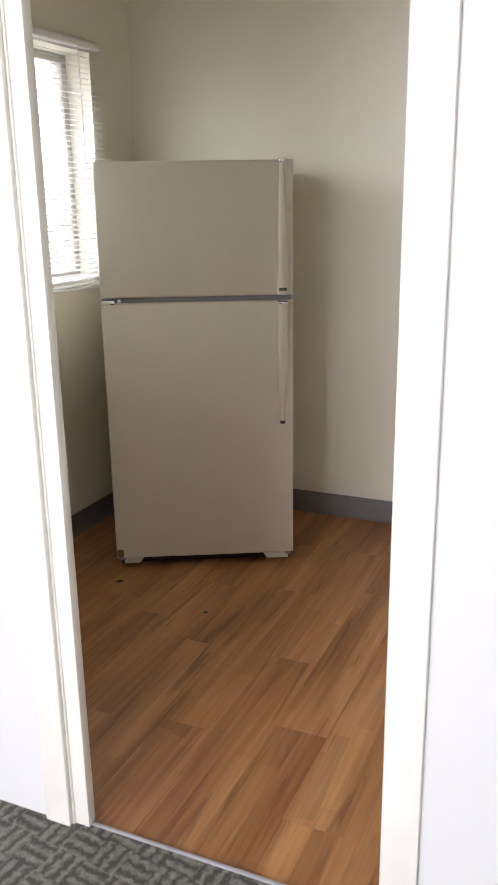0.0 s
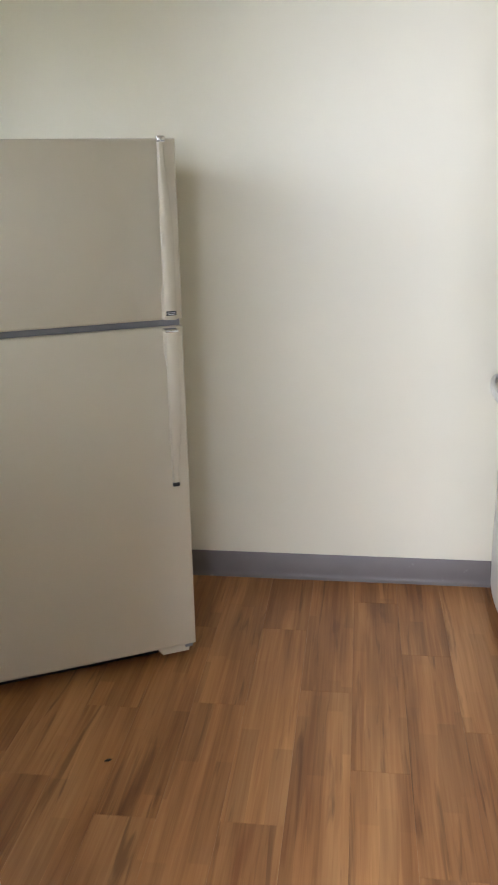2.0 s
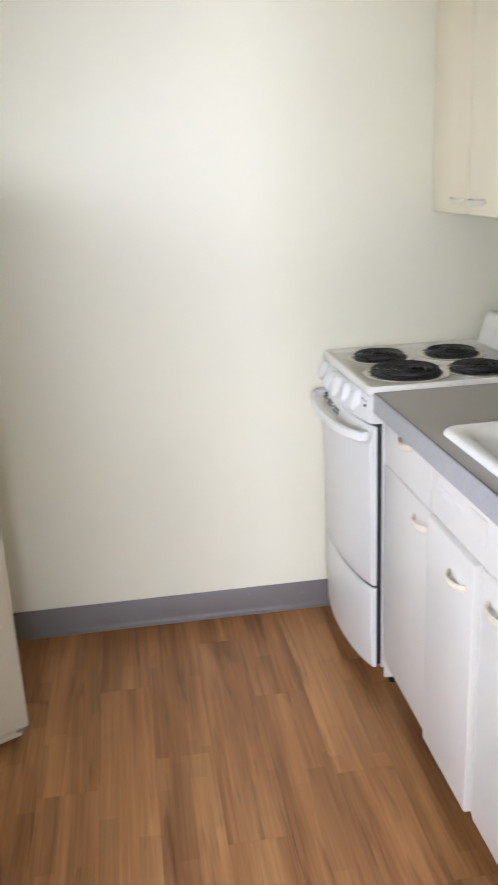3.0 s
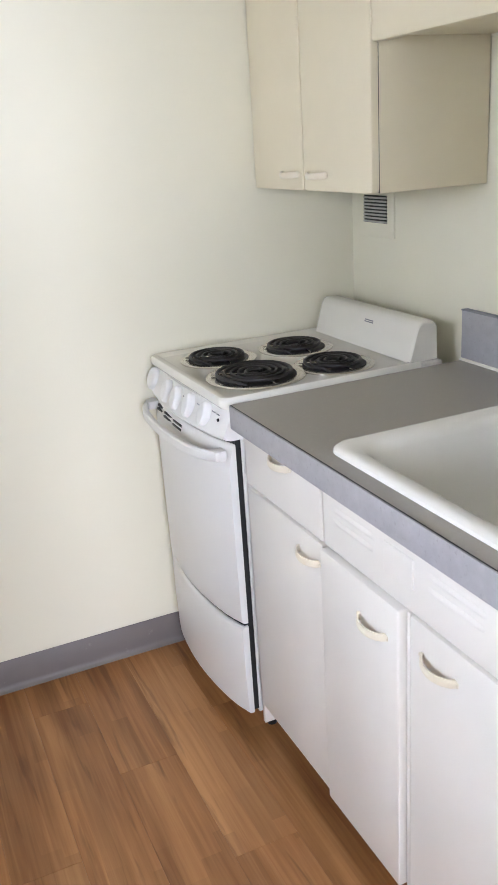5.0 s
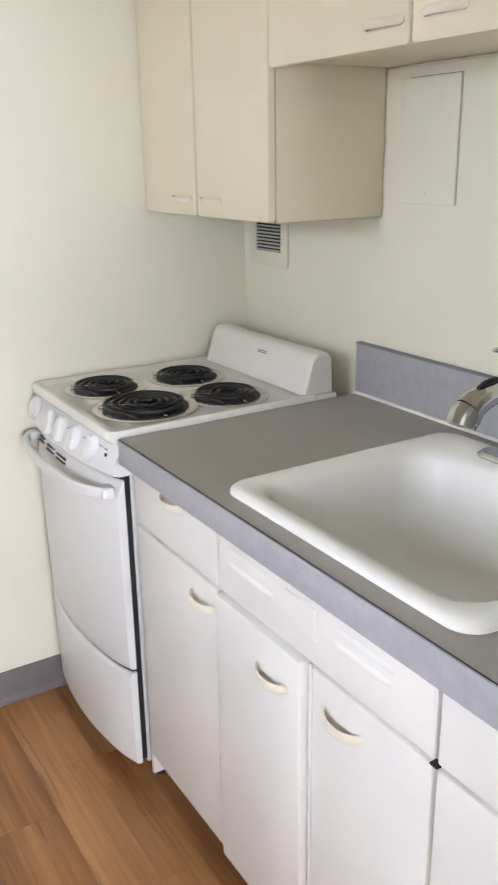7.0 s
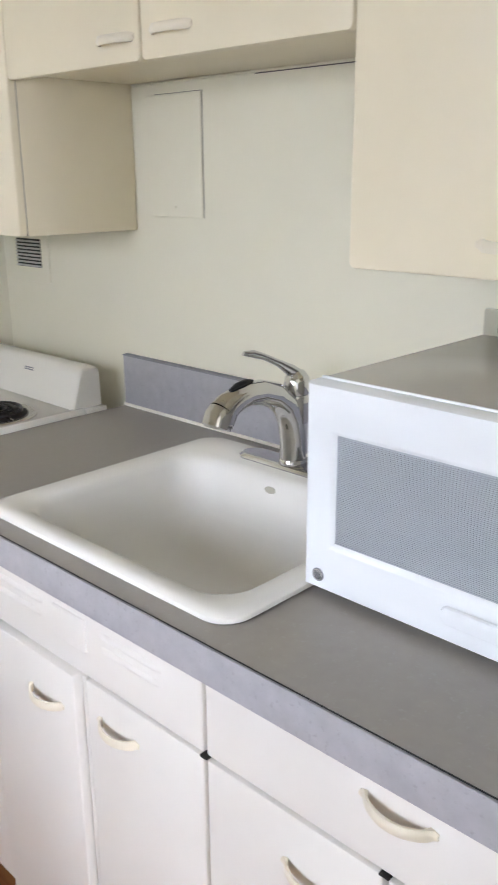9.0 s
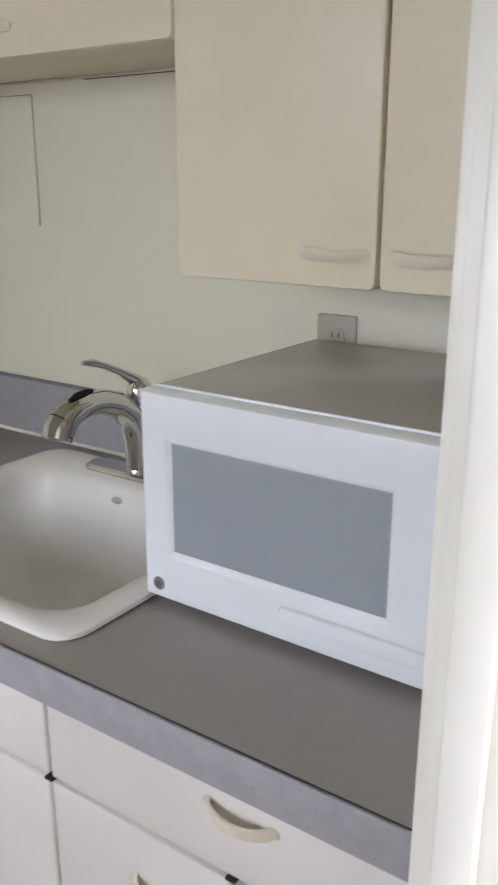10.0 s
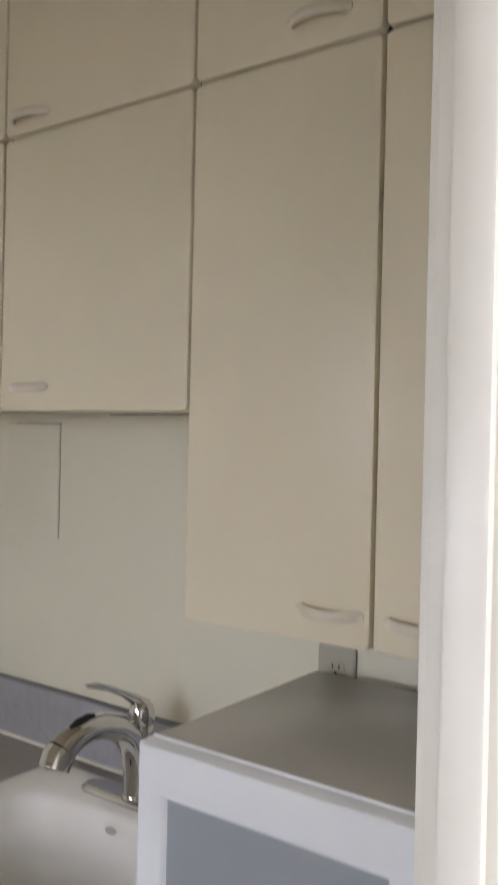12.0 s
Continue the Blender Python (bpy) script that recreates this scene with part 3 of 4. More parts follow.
# worktop with the sink cut out
SX0, SX1, SY0, SY1 = 0.497, 1.048, 1.792, 2.388
CX0, CY0, CY1 = 0.461, 1.236, 2.757
top = thing("worktop", "grey laminate worktop with a lighter front edge", "worktop", (0, 0, 0.868))
bm = bmesh.new()
loops = []
for x0, x1, y0, y1 in ((CX0 + 0.004, EAST - 0.002, CY0, CY1), (SX0 + 0.02, SX1 - 0.02, SY0 + 0.02, SY1 - 0.02)):
    loops += [[bm.verts.new((x, y, z)) for x, y in ((x0, y0), (x1, y0), (x1, y1), (x0, y1))] for z in (0, 0.046)]
for a, b in ((0, 1), (1, 3), (3, 2), (2, 0)):
    for k in range(4):
        bm.faces.new((loops[a][k], loops[a][(k + 1) % 4], loops[b][(k + 1) % 4], loops[b][k]))
part("slab", bm, COUNTER, top, "grey-brown laminate top")
part("front_edge", box(CX0, CX0 + 0.0038, CY0, CY1, -0.0095, 0.0445, 0.0006), EDGE, top, "pale blue-grey front edge")
part("edge_line", box(CX0 + 0.0028, CX0 + 0.0043, CY0, CY1, 0.0452, 0.0462), BLACK, top, "thin dark joint line")
part("end_edge", box(CX0 + 0.002, 1.06, CY1, CY1 + 0.0015, 0.0, 0.046), EDGE, top)
splash = thing("backsplash", "low blue-grey laminate backsplash strip along the wall", "backsplash", (EAST - 0.018, 0, 0.914))
part("strip", box(0, 0.017, CY0, 2.760, 0.0005, 0.125, 0.001), EDGE, splash)
part("cap", box(-0.0012, 0.0175, CY0, 2.762, 0.1252, 0.1285, 0.0008), GASKET, splash, "thin dark cap strip")
part("caulk", tube([(-0.001, CY0, 0.002), (-0.001, 2.760, 0.002)], 0.0045, 8), TRIM, splash, "pale caulk bead")


# sink
def rounded_rect(x0, x1, y0, y1, r, z, n=8):
    pts = []
    for cx, cy, a0 in ((x1 - r, y1 - r, 0), (x0 + r, y1 - r, 90), (x0 + r, y0 + r, 180), (x1 - r, y0 + r, 270)):
        for k in range(n + 1):
            a = radians(a0 + 90 * k / n)
            pts.append((cx + r * math.cos(a), cy + r * math.sin(a), z))
    return pts


sink = thing("kitchen_sink", "white enamelled cast iron drop-in sink", "sink", (0, 0, 0.914))
bm = bmesh.new()
levels = [(SX0 + 0.004, SX1 - 0.004, SY0 + 0.004, SY1 - 0.004, 0.042, 0.0005), (SX0, SX1, SY0, SY1, 0.045, 0.004), (SX0 + 0.001, SX1 - 0.001, SY0 + 0.001, SY1 - 0.001, 0.045, 0.010),
          (SX0 + 0.006, SX1 - 0.006, SY0 + 0.006, SY1 - 0.006, 0.043, 0.0145), (SX0 + 0.014, SX1 - 0.014, SY0 + 0.014, SY1 - 0.014, 0.045, 0.016),
          (SX0 + 0.034, SX1 - 0.098, SY0 + 0.040, SY1 - 0.040, 0.060, 0.014), (SX0 + 0.044, SX1 - 0.108, SY0 + 0.050, SY1 - 0.050, 0.065, 0.006),
          (SX0 + 0.049, SX1 - 0.113, SY0 + 0.055, SY1 - 0.055, 0.066, -0.006), (SX0 + 0.053, SX1 - 0.117, SY0 + 0.059, SY1 - 0.059, 0.068, -0.025), (SX0 + 0.058, SX1 - 0.122, SY0 + 0.064, SY1 - 0.064, 0.070, -0.055)]
for k in range(11):
    a = radians(90 * k / 10)
    e = 0.063 + 0.105 * (1 - math.cos(a))
    levels.append((SX0 + e, SX1 - 0.064 - e, SY0 + 0.006 + e, SY1 - 0.006 - e, 0.075 - 0.03 * k / 10, -0.082 - 0.095 * math.sin(a)))
levels.append((SX0 + 0.21, SX1 - 0.27, SY0 + 0.25, SY1 - 0.25, 0.03, -0.181))
rings = [[bm.verts.new(p) for p in rounded_rect(*lv)] for lv in levels]
for a, b in zip(rings, rings[1:]):
    for i in range(len(a)):
        bm.faces.new((a[i], a[(i + 1) % len(a)], b[(i + 1) % len(b)], b[i]))
bm.faces.new(rings[-1])
part("bowl", bm, PORCELAIN, sink)
part("drain", lathe(((0.043, -0.1795), (0.043, -0.1765), (0.034, -0.1775), (0.028, -0.184), (0.004, -0.185)), 28, at=(0.758, 2.090, 0)), CHROME, sink, "chrome drain ring")
# the bowl has no hole; a black disc paints the drain's shade
part("drain_hole_shade", lathe(((0.0345, -0.1815), (0.0345, -0.1776), (0.030, -0.1780), (0.0005, -0.1780)), 28, at=(0.758, 2.090, 0)), BLACK, sink, "black disc for the shade in the drain hole")
badge = part("badge", lathe(((0.011, 0.001), (0.011, -0.0012), (0.0095, -0.0016), (0.0003, -0.0016)), 20, "x", at=(0.0, 0.0, 0.0)), OUTLET, sink, "small oval maker's mark")
badge.matrix_local = Matrix.Translation((0.9328, 2.115, -0.014)) @ pose(0, 0, 0, 0, 12, 0) @ Matrix.Diagonal((1, 1.15, 0.6, 1))

# faucet
fx, fy = 1.000, 2.118
faucet = thing("kitchen_faucet", "chrome single-lever pull-out kitchen faucet on the sink deck", "faucet", (fx, fy, 0.928))
bm = bmesh.new()
prof = [(1.0, 0.0), (1.0, 0.004), (0.93, 0.008), (0.75, 0.0095)]
rings = []
for s, z in prof:
    rings.append([bm.verts.new((0.030 * s * math.sin(a), (0.100 + 0.03 * math.cos(a) * 0.999 if math.cos(a) >= 0 else -0.100 + 0.03 * math.cos(a)) * (s if s > 0.9 else 0.95), z)) for a in (2 * math.pi * k / 40 for k in range(40))])
for a, b in zip(rings, rings[1:]):
    for i in range(40):
        bm.faces.new((a[i], a[(i + 1) % 40], b[(i + 1) % 40], b[i]))
bm.faces.new(rings[-1])
bm.faces.new(rings[0])
part("deck_plate", bm, CHROME, faucet)
part("base_ring", lathe(((0.027, 0.009), (0.027, 0.017), (0.0255, 0.019)), 28), CHROME, faucet)
spine = [(0.0, 0, 0.016), (-0.001, 0, 0.06), (-0.008, 0, 0.096), (-0.026, 0, 0.130), (-0.056, 0, 0.153), (-0.092, 0, 0.165), (-0.124, 0, 0.167), (-0.150, 0, 0.163), (-0.172, 0, 0.155), (-0.184, 0, 0.146)]
part("spout", tube(spine, [0.0250, 0.0245, 0.0250, 0.0260, 0.0250, 0.0225, 0.0210, 0.0220, 0.0240, 0.0255], 22), CHROME, faucet)
part("spray_head", tube([(-0.1835, 0, 0.1465), (-0.192, 0, 0.138), (-0.200, 0, 0.123), (-0.2005, 0, 0.1215)], [0.0260, 0.0278, 0.0265, 0.021], 22), CHROME, faucet)
part("spray_button", tube([(-0.112, 0, 0.1875), (-0.130, 0, 0.1885), (-0.152, 0, 0.1855), (-0.166, 0, 0.181)], [0.003, 0.0055, 0.0055, 0.003], 12, flat=(1.0, 1.8)), BLACK, faucet, "black rubber spray button")
part("valve_body", lathe(((0.022, 0.09), (0.0225, 0.122), (0.0225, 0.140), (0.021, 0.142), (0.021, 0.144), (0.0235, 0.146), (0.0250, 0.160), (0.0225, 0.176), (0.014, 0.188), (0.003, 0.192)), 26, at=(0.006, -0.004, 0)), CHROME, faucet)
part("lever", tube([(0.008, -0.004, 0.178), (-0.010, 0.0, 0.192), (-0.034, 0.006, 0.207), (-0.064, 0.012, 0.222), (-0.092, 0.017, 0.232), (-0.112, 0.020, 0.235)], [0.013, 0.0105, 0.0066, 0.0058, 0.0072, 0.004], 14, flat=(0.8, 1.15)), CHROME, faucet)

# microwave
MW_W, MW_D, MW_H = 0.530, 0.432, 0.283
micro = thing("microwave", "white countertop microwave oven on the worktop", "microwave", (0.652, 1.796, 0.914), turn=-0.6)
# local: x to the back, y negative along the front
part("case", box(0.028, MW_D, -MW_W, -0.002, 0.018, MW_H + 0.016, 0.004), MICRO_TOP, micro, "grey-beige painted steel case")
part("case_lip", box(0.0262, 0.0305, -MW_W + 0.001, -0.003, MW_H + 0.0142, MW_H + 0.0176, 0.001), MICRO, micro, "pale front lip of the case")
part("rear_vent", box(MW_D - 0.001, MW_D + 0.006, -0.40, -0.10, 0.08, 0.24, 0.002), GASKET, micro)
for y in (-0.05, -MW_W + 0.05):
    for x in (0.06, MW_D - 0.05):
        part("foot", lathe(((0.013, 0.0), (0.014, 0.01), (0.011, 0.0185)), 14, at=(x, y, 0)), BLACK, micro)
# door: frame round a recessed window
bm = bmesh.new()
outer = [(0.0, 0.012), (0.0, MW_H + 0.014), (-0.425, MW_H + 0.014), (-0.425, 0.012)]
rim = [(-0.044, 0.081), (-0.044, 0.231), (-0.352, 0.231), (-0.352, 0.081)]
rings = []
for pts, x, grow in ((outer, 0.030, 0.0), (outer, 0.006, 0.0), (outer, 0.0015, 0.0025), (outer, 0.0, 0.007), (rim, 0.0, -0.036), (rim, 0.004, -0.026), (rim, 0.004, -0.008), (rim, 0.005, -0.006), (rim, 0.0105, 0.0)):
    cy, cz = -0.2, 0.15
    rings.append([bm.verts.new((x, y - grow * (1 if y > cy else -1), z - grow * (1 if z > cz else -1))) for y, z in pts])
for a, b in zip(rings, rings[1:]):
    for i in range(4):
        bm.faces.new((a[i], a[(i + 1) % 4], b[(i + 1) % 4], b[i]))
door = part("door", bm, MICRO, micro, "glossy white door frame")
part("window_screen", box(0.0105, 0.013, -0.354, -0.042, 0.079, 0.233), MESHGREY, door, "grey door window with a dotted screen")
# fine perforation: rows of tiny raised bars
bm = bmesh.new()
for k in range(60):
    z = 0.0825 + k * 0.00245
    vs = [bm.verts.new(p) for p in ((0.0102, -0.350, z), (0.0102, -0.046, z), (0.0098, -0.046, z + 0.0010), (0.0098, -0.350, z + 0.0010))]
    bm.faces.new(vs)
    vs2 = [bm.verts.new(p) for p in ((0.0104, -0.350, z + 0.0012), (0.0104, -0.046, z + 0.0012))]
    bm.faces.new((vs[3], vs[2], vs2[1], vs2[0]))
scr = part("window_screen", bm, MESHBAR, door)
scr["kind"] = "stuff"
part("grip_lip", panel(-0.424, -0.215, 0.036, 0.060, -0.0045, 0.002, 0.008, 0.004), MICRO, door)
part("badge", lathe(((0.0095, 0.001), (0.0095, -0.0008), (0.0085, -0.0012), (0.0005, -0.0012)), 24, "x", at=(0.0, -0.025, 0.034)), GASKET, door, "small round grey maker's badge")
part("badge_ring", lathe(((0.0078, -0.0012), (0.0078, -0.0016), (0.0066, -0.0016), (0.0066, -0.0012)), 24, "x", at=(0.0, -0.025, 0.034)), CHROME, door)
part("control_panel", box(0.0005, 0.030, -MW_W, -0.4258, 0.012, MW_H + 0.014, 0.004), MICRO, micro)
part("display", box(-0.0006, 0.002, -0.518, -0.448, 0.245, 0.285, 0.0008), BLACK, micro, "dark display window")
for r in range(4):
    for c in range(3):
        part("key", box(-0.0008, 0.002, -0.520 + c * 0.028, -0.496 + c * 0.028, 0.085 + r * 0.036, 0.110 + r * 0.036, 0.001), FRAME_METAL, micro)
part("open_button", box(-0.002, 0.004, -0.518, -0.448, 0.028, 0.060, 0.002), MICRO, micro)

# outlet
outlet = thing("wall_outlet", "beige double outlet with a metal cover plate on the wall", "outlet", (EAST - 0.0005, 1.768, 1.192))
part("cover", panel(-0.037, 0.037, -0.058, 0.058, -0.005, 0.0, 0.004, 0.003), OUTLET, outlet)
for z in (0.021, -0.021):
    r = part("receptacle", panel(-0.017, 0.017, z - 0.0145, z + 0.0145, -0.0075, -0.004, 0.012, 0.001), OUTLET, outlet, "beige receptacle face")
    part("slot", box(-0.0078, -0.0074, -0.0075, -0.0055, z - 0.001, z + 0.0075), BLACK, r)
    part("slot", box(-0.0078, -0.0074, 0.0055, 0.0075, z - 0.001, z + 0.0075), BLACK, r)
    part("ground_hole", lathe(((0.0024, -0.0078), (0.0024, -0.0074)), 12, "x", at=(0, 0, z - 0.0075)), BLACK, r)
part("screw", lathe(((0.003, -0.005), (0.003, -0.0062), (0.001, -0.0066)), 12, "x"), FRAME_METAL, outlet)

# wall vent under the stove cabinet
vent = thing("wall_vent", "small painted wall vent grille above the stove", "vent", (EAST - 0.0005, 3.168, 1.261))
part("frame", panel(-0.092, 0.092, -0.075, 0.075, -0.004, 0.0, 0.004, 0.003), WALL, vent)
part("dark_opening", box(-0.0046, -0.0041, -0.058, 0.058, -0.035, 0.040), BLACK, vent)
for k in range(8):
    part("slat", box(-0.009, -0.0044, -0.058, 0.058, -0.0335 + k * 0.0092, -0.0290 + k * 0.0092, 0.0008), FRAME_METAL, vent)

# painted-over access panel on the wall
hatch = thing("access_panel", "painted-over access panel in the wall above the sink", "panel", (EAST - 0.0005, 2.563, 1.499))
part("cover", panel(-0.086, 0.086, -0.126, 0.126, -0.0035, 0.0, 0.002, 0.002), WALL, hatch)
part("joint", box(-0.0010, 0, -0.0885, -0.0868, -0.126, 0.128), JOINT, hatch, "dark uneven joint line")
part("joint", box(-0.0010, 0, -0.086, 0.06, 0.1267, 0.1280), JOINT, hatch)
part("screw", lathe(((0.003, -0.0035), (0.003, -0.005), (0.001, -0.0054)), 12, "x", at=(0, 0.0, -0.105)), WALL, hatch)
ledger = thing("ledger_strip", "cream painted wooden strip under the sink cabinet", "strip", (EAST - 0.0005, 0, 1.6))
part("board", box(-0.006, 0, 1.857, 2.697, 0.0470, 0.0510, 0.001), WALL, ledger)
part("crack", box(-0.0012, 0, 1.857, 2.325, 0.0448, 0.0466), BASE, ledger, "dark crack under the strip")

# fridge: local x along the front, y negative towards the room
FW, FH = 0.706, 1.546
ang = math.degrees(math.atan2(2.726 - 2.402, -0.528 + 1.155))
fridge = thing("refrigerator", "bisque top-freezer refrigerator standing askew in the corner", "refrigerator", (-1.155, 2.402, 0), turn=ang)
part("cabinet", box(0.004, FW - 0.004, 0.062, 0.640, 0.055, FH - 0.012, 0.006), FRIDGE, fridge)
part("gasket", box(0.012, FW - 0.012, 0.050, 0.0625, 0.075, FH - 0.03, 0.002), GASKET, fridge, "grey door gasket")
SPLIT0, SPLIT1 = 1.054, 1.073


def fridge_door(name, z0, z1):
    """A slightly bowed door with rounded edges."""
    bm = bmesh.new()
    n = 10
    cols = []
    for i in range(n + 1):
        u = i / n
        x = FW * u
        cols.append((x, 0.0035 * (2 * u - 1) ** 2))
    rings = []
    for inset, depth in ((0.0, 0.050), (0.0, 0.010), (0.0012, 0.004), (0.004, 0.0012), (0.009, 0.0)):
        low = [bm.verts.new((min(max(x, inset), FW - inset), y + depth, z0 + inset)) for x, y in cols]
        high = [bm.verts.new((min(max(x, inset), FW - inset), y + depth, z1 - inset)) for x, y in reversed(cols)]
        rings.append(low + high)
    m = len(rings[0])
    for a, b in zip(rings, rings[1:]):
        for i in range(m):
            bm.faces.new((a[i], a[(i + 1) % m], b[(i + 1) % m], b[i]))
    for ring in (rings[0], rings[-1]):
        for i in range(n):
            bm.faces.new((ring[i], ring[i + 1], ring[m - 2 - i], ring[m - 1 - i]))
    return part(name, bm, FRIDGE, fridge)


freezer = fridge_door("freezer_door", SPLIT1, FH)
main = fridge_door("fridge_door", 0.048, SPLIT0)
part("divider", box(0.004, FW - 0.006, 0.016, 0.06, SPLIT0 + 0.0005, SPLIT1 - 0.0005, 0.002), GASKET, fridge, "grey metal strip between the doors")


def fridge_handle(parent, zs, name="handle"):
    """A long flat bar standing off the door: zs of far end, shoulder and grip end."""
    far, shoulder, grip = zs
    x = FW - 0.042
    n = 14
    bm = bmesh.new()
    rings = []
    for i in range(n + 1):
        u = i / n
        z = far + (grip - far) * u
        s = min(1.0, max(0.0, (z - far) / (shoulder - far)))
        s = s * s * (3 - 2 * s)
        out = -0.006 - 0.030 * s
        w = 0.0085 + 0.0085 * s
        inn = out + 0.012 if i < n - 2 else 0.004
        if i == 0:
            inn = 0.004
        rings.append([bm.verts.new(p) for p in ((x - w, inn, z), (x - w, out + 0.004, z), (x - w * 0.55, out, z), (x + w * 0.55, out, z), (x + w, out + 0.004, z), (x + w, inn, z))])
    for a, b in zip(rings, rings[1:]):
        for i in range(6):
            bm.faces.new((a[i], a[(i + 1) % 6], b[(i + 1) % 6], b[i]))
    bm.faces.new(rings[0])
    bm.faces.new(rings[-1])
    return part(name, bm, FRIDGE, parent, "long cream bar handle")


h1 = fridge_handle(freezer, (FH - 0.002, 1.30, SPLIT1 + 0.006))
part("end_cap", box(FW - 0.053, FW - 0.031, -0.012, 0.006, FH - 0.010, FH + 0.006, 0.003), CHROME, h1, "chrome end cap")
part("nameplate", box(FW - 0.056, FW - 0.028, -0.0372, -0.0355, SPLIT1 + 0.018, SPLIT1 + 0.030, 0.0005), BLACK, h1, "black nameplate")
for k in range(2):
    part("name_bar", box(FW - 0.053, FW - 0.031, -0.0378, -0.0371, SPLIT1 + 0.0205 + k * 0.004, SPLIT1 + 0.0225 + k * 0.004), CHROME, h1)
h2 = fridge_handle(main, (0.590, 0.82, SPLIT0 - 0.006))
part("end_cap", box(FW - 0.052, FW - 0.032, -0.009, 0.005, 0.585, 0.597, 0.003), BLACK, h2, "dark end cap")
part("handle_band", box(FW - 0.060, FW - 0.024, -0.037, 0.004, SPLIT0 - 0.010, SPLIT0 - 0.002, 0.002), CHROME, h2, "chrome band")
part("hinge", box(0.006, 0.052, -0.006, 0.05, SPLIT0 - 0.004, SPLIT1 - 0.008, 0.002), CHROME, fridge, "metal centre hinge")
part("hinge_bolt", lathe(((0.007, -0.010), (0.007, -0.006)), 12, "y", at=(0.07, 0, (SPLIT0 + SPLIT1) / 2)), CHROME, fridge)
part("top_hinge", box(0.010, 0.07, 0.004, 0.09, FH - 0.004, FH + 0.006, 0.002), FRIDGE, fridge)
part("base_grille", box(0.10, FW - 0.11, 0.055, 0.075, 0.008, 0.054, 0.003), BLACK, fridge, "dark base opening")
for x0, x1 in ((0.030, 0.110), (FW - 0.125, FW - 0.02)):
    bm = bmesh.new()
    vs = [(x0, 0.047), (x1, 0.047), (x1 - 0.02 if x0 < 0.3 else x1, 0.020), (x0 if x0 < 0.3 else x0 + 0.02, 0.020)]
    a = [bm.verts.new((x, 0.018, z)) for x, z in vs]
    b = [bm.verts.new((x, 0.075, z)) for x, z in vs]
    for i in range(4):
        bm.faces.new((a[i], a[(i + 1) % 4], b[(i + 1) % 4], b[i]))
    bm.faces.new(a)
    bm.faces.new(b)
    part("foot_bracket", bm, FRIDGE, fridge, "cream angled foot bracket")
for x in (0.022, FW - 0.022):
    part("roller", lathe(((0.016, -0.008), (0.018, -0.005), (0.018, 0.005), (0.016, 0.008)), 18, "x", at=(x, 0.05, 0.024)), BLACK, fridge)
    part("hinge_pin", box(x - 0.012, x + 0.012, 0.010, 0.05, 0.036, 0.0475, 0.002), GASKET, fridge)
part("rust_patch", panel(0.004, 0.030, 0.052, 0.085, -0.0008 + 0.0034, 0.004, 0.008, 0.0004, axis="y"), RUST, main, "small rusty corner")
part("rear_feet", box(0.03, FW - 0.03, 0.60, 0.63, 0.0, 0.056, 0.003), BLACK, fridge)

# stove: twenty-inch range between wall and cabinet
RY0, RY1 = 2.762, 3.286
RXF, RXB = 0.472, 1.035      # body front and back
TOPZ = 0.926
stove = thing("electric_range", "white four-coil electric range between the wall and cabinet", "stove", (0.012, 0.006, 0))
part("body", box(RXF + 0.005, RXB, RY0 + 0.003, RY1 - 0.003, 0.066, TOPZ - 0.03, 0.004), RANGE_FRONT, stove)
for y in (RY0 + 0.03, RY1 - 0.03):
    for x in (RXF + 0.05, RXB - 0.05):
        part("leg", lathe(((0.013, 0.0), (0.014, 0.01), (0.008, 0.012), (0.008, 0.068)), 12, at=(x, y, 0)), BLACK, stove)


def bow(y, depth=0.031):
    u = (y - RY0) / (RY1 - RY0) * 2 - 1
    return -depth * (1 - u * u)


def bowed(z_rows, y0, y1, xb, depth, n=16):
    """A front whose face bows outward across its width; z_rows of (z, face x)."""
    bm = bmesh.new()
    ys = [y0 + (y1 - y0) * i / n for i in range(n + 1)]
    rows = []
    for k, (z, x) in enumerate(z_rows):
        row = []
        for i, y in enumerate(ys):
            e = min(i, n - i)
            soft = (0.006, 0.002)[e] if e < 2 else 0.0
            row.append(bm.verts.new((x + bow(y, depth) + soft, y, z)))
        rows.append(row)
    backs = [[bm.verts.new((xb, y, z)) for y in ys] for z in (z_rows[0][0], z_rows[-1][0])]
    loop = [backs[0]] + rows + [backs[1]]
    for a, b in zip(loop, loop[1:]):
        for i in range(n):
            bm.faces.new((a[i], a[i + 1], b[i + 1], b[i]))
    for i in range(n):
        bm.faces.new((backs[1][i], backs[1][i + 1], backs[0][i + 1], backs[0][i]))
    for i in (0, n):
        bm.faces.new([r[i] for r in loop])
    return bm


part("drawer", bowed(((0.074, 0.447), (0.078, 0.442), (0.18, 0.4395), (0.320, 0.439), (0.327, 0.441), (0.331, 0.446)), RY0, RY1, 0.462, 0.031), RANGE_FRONT, stove, "white bowed storage drawer")
oven = part("oven_door", bowed(((0.341, 0.446), (0.345, 0.441), (0.352, 0.439), (0.55, 0.4375), (0.755, 0.437), (0.762, 0.4375), (0.808, 0.450), (0.813, 0.456)), RY0, RY1, 0.462, 0.031), RANGE_FRONT, stove, "white bowed oven door")
# black box fills the gap, so its shade is in the colour
part("door_gap_shade", box(0.4625, RXF + 0.0045, RY0 + 0.0035, RY1 - 0.004, 0.08, 0.83), BLACK, stove, "black box for the shade in the gap behind the doors")
bm = bmesh.new()
rings = []
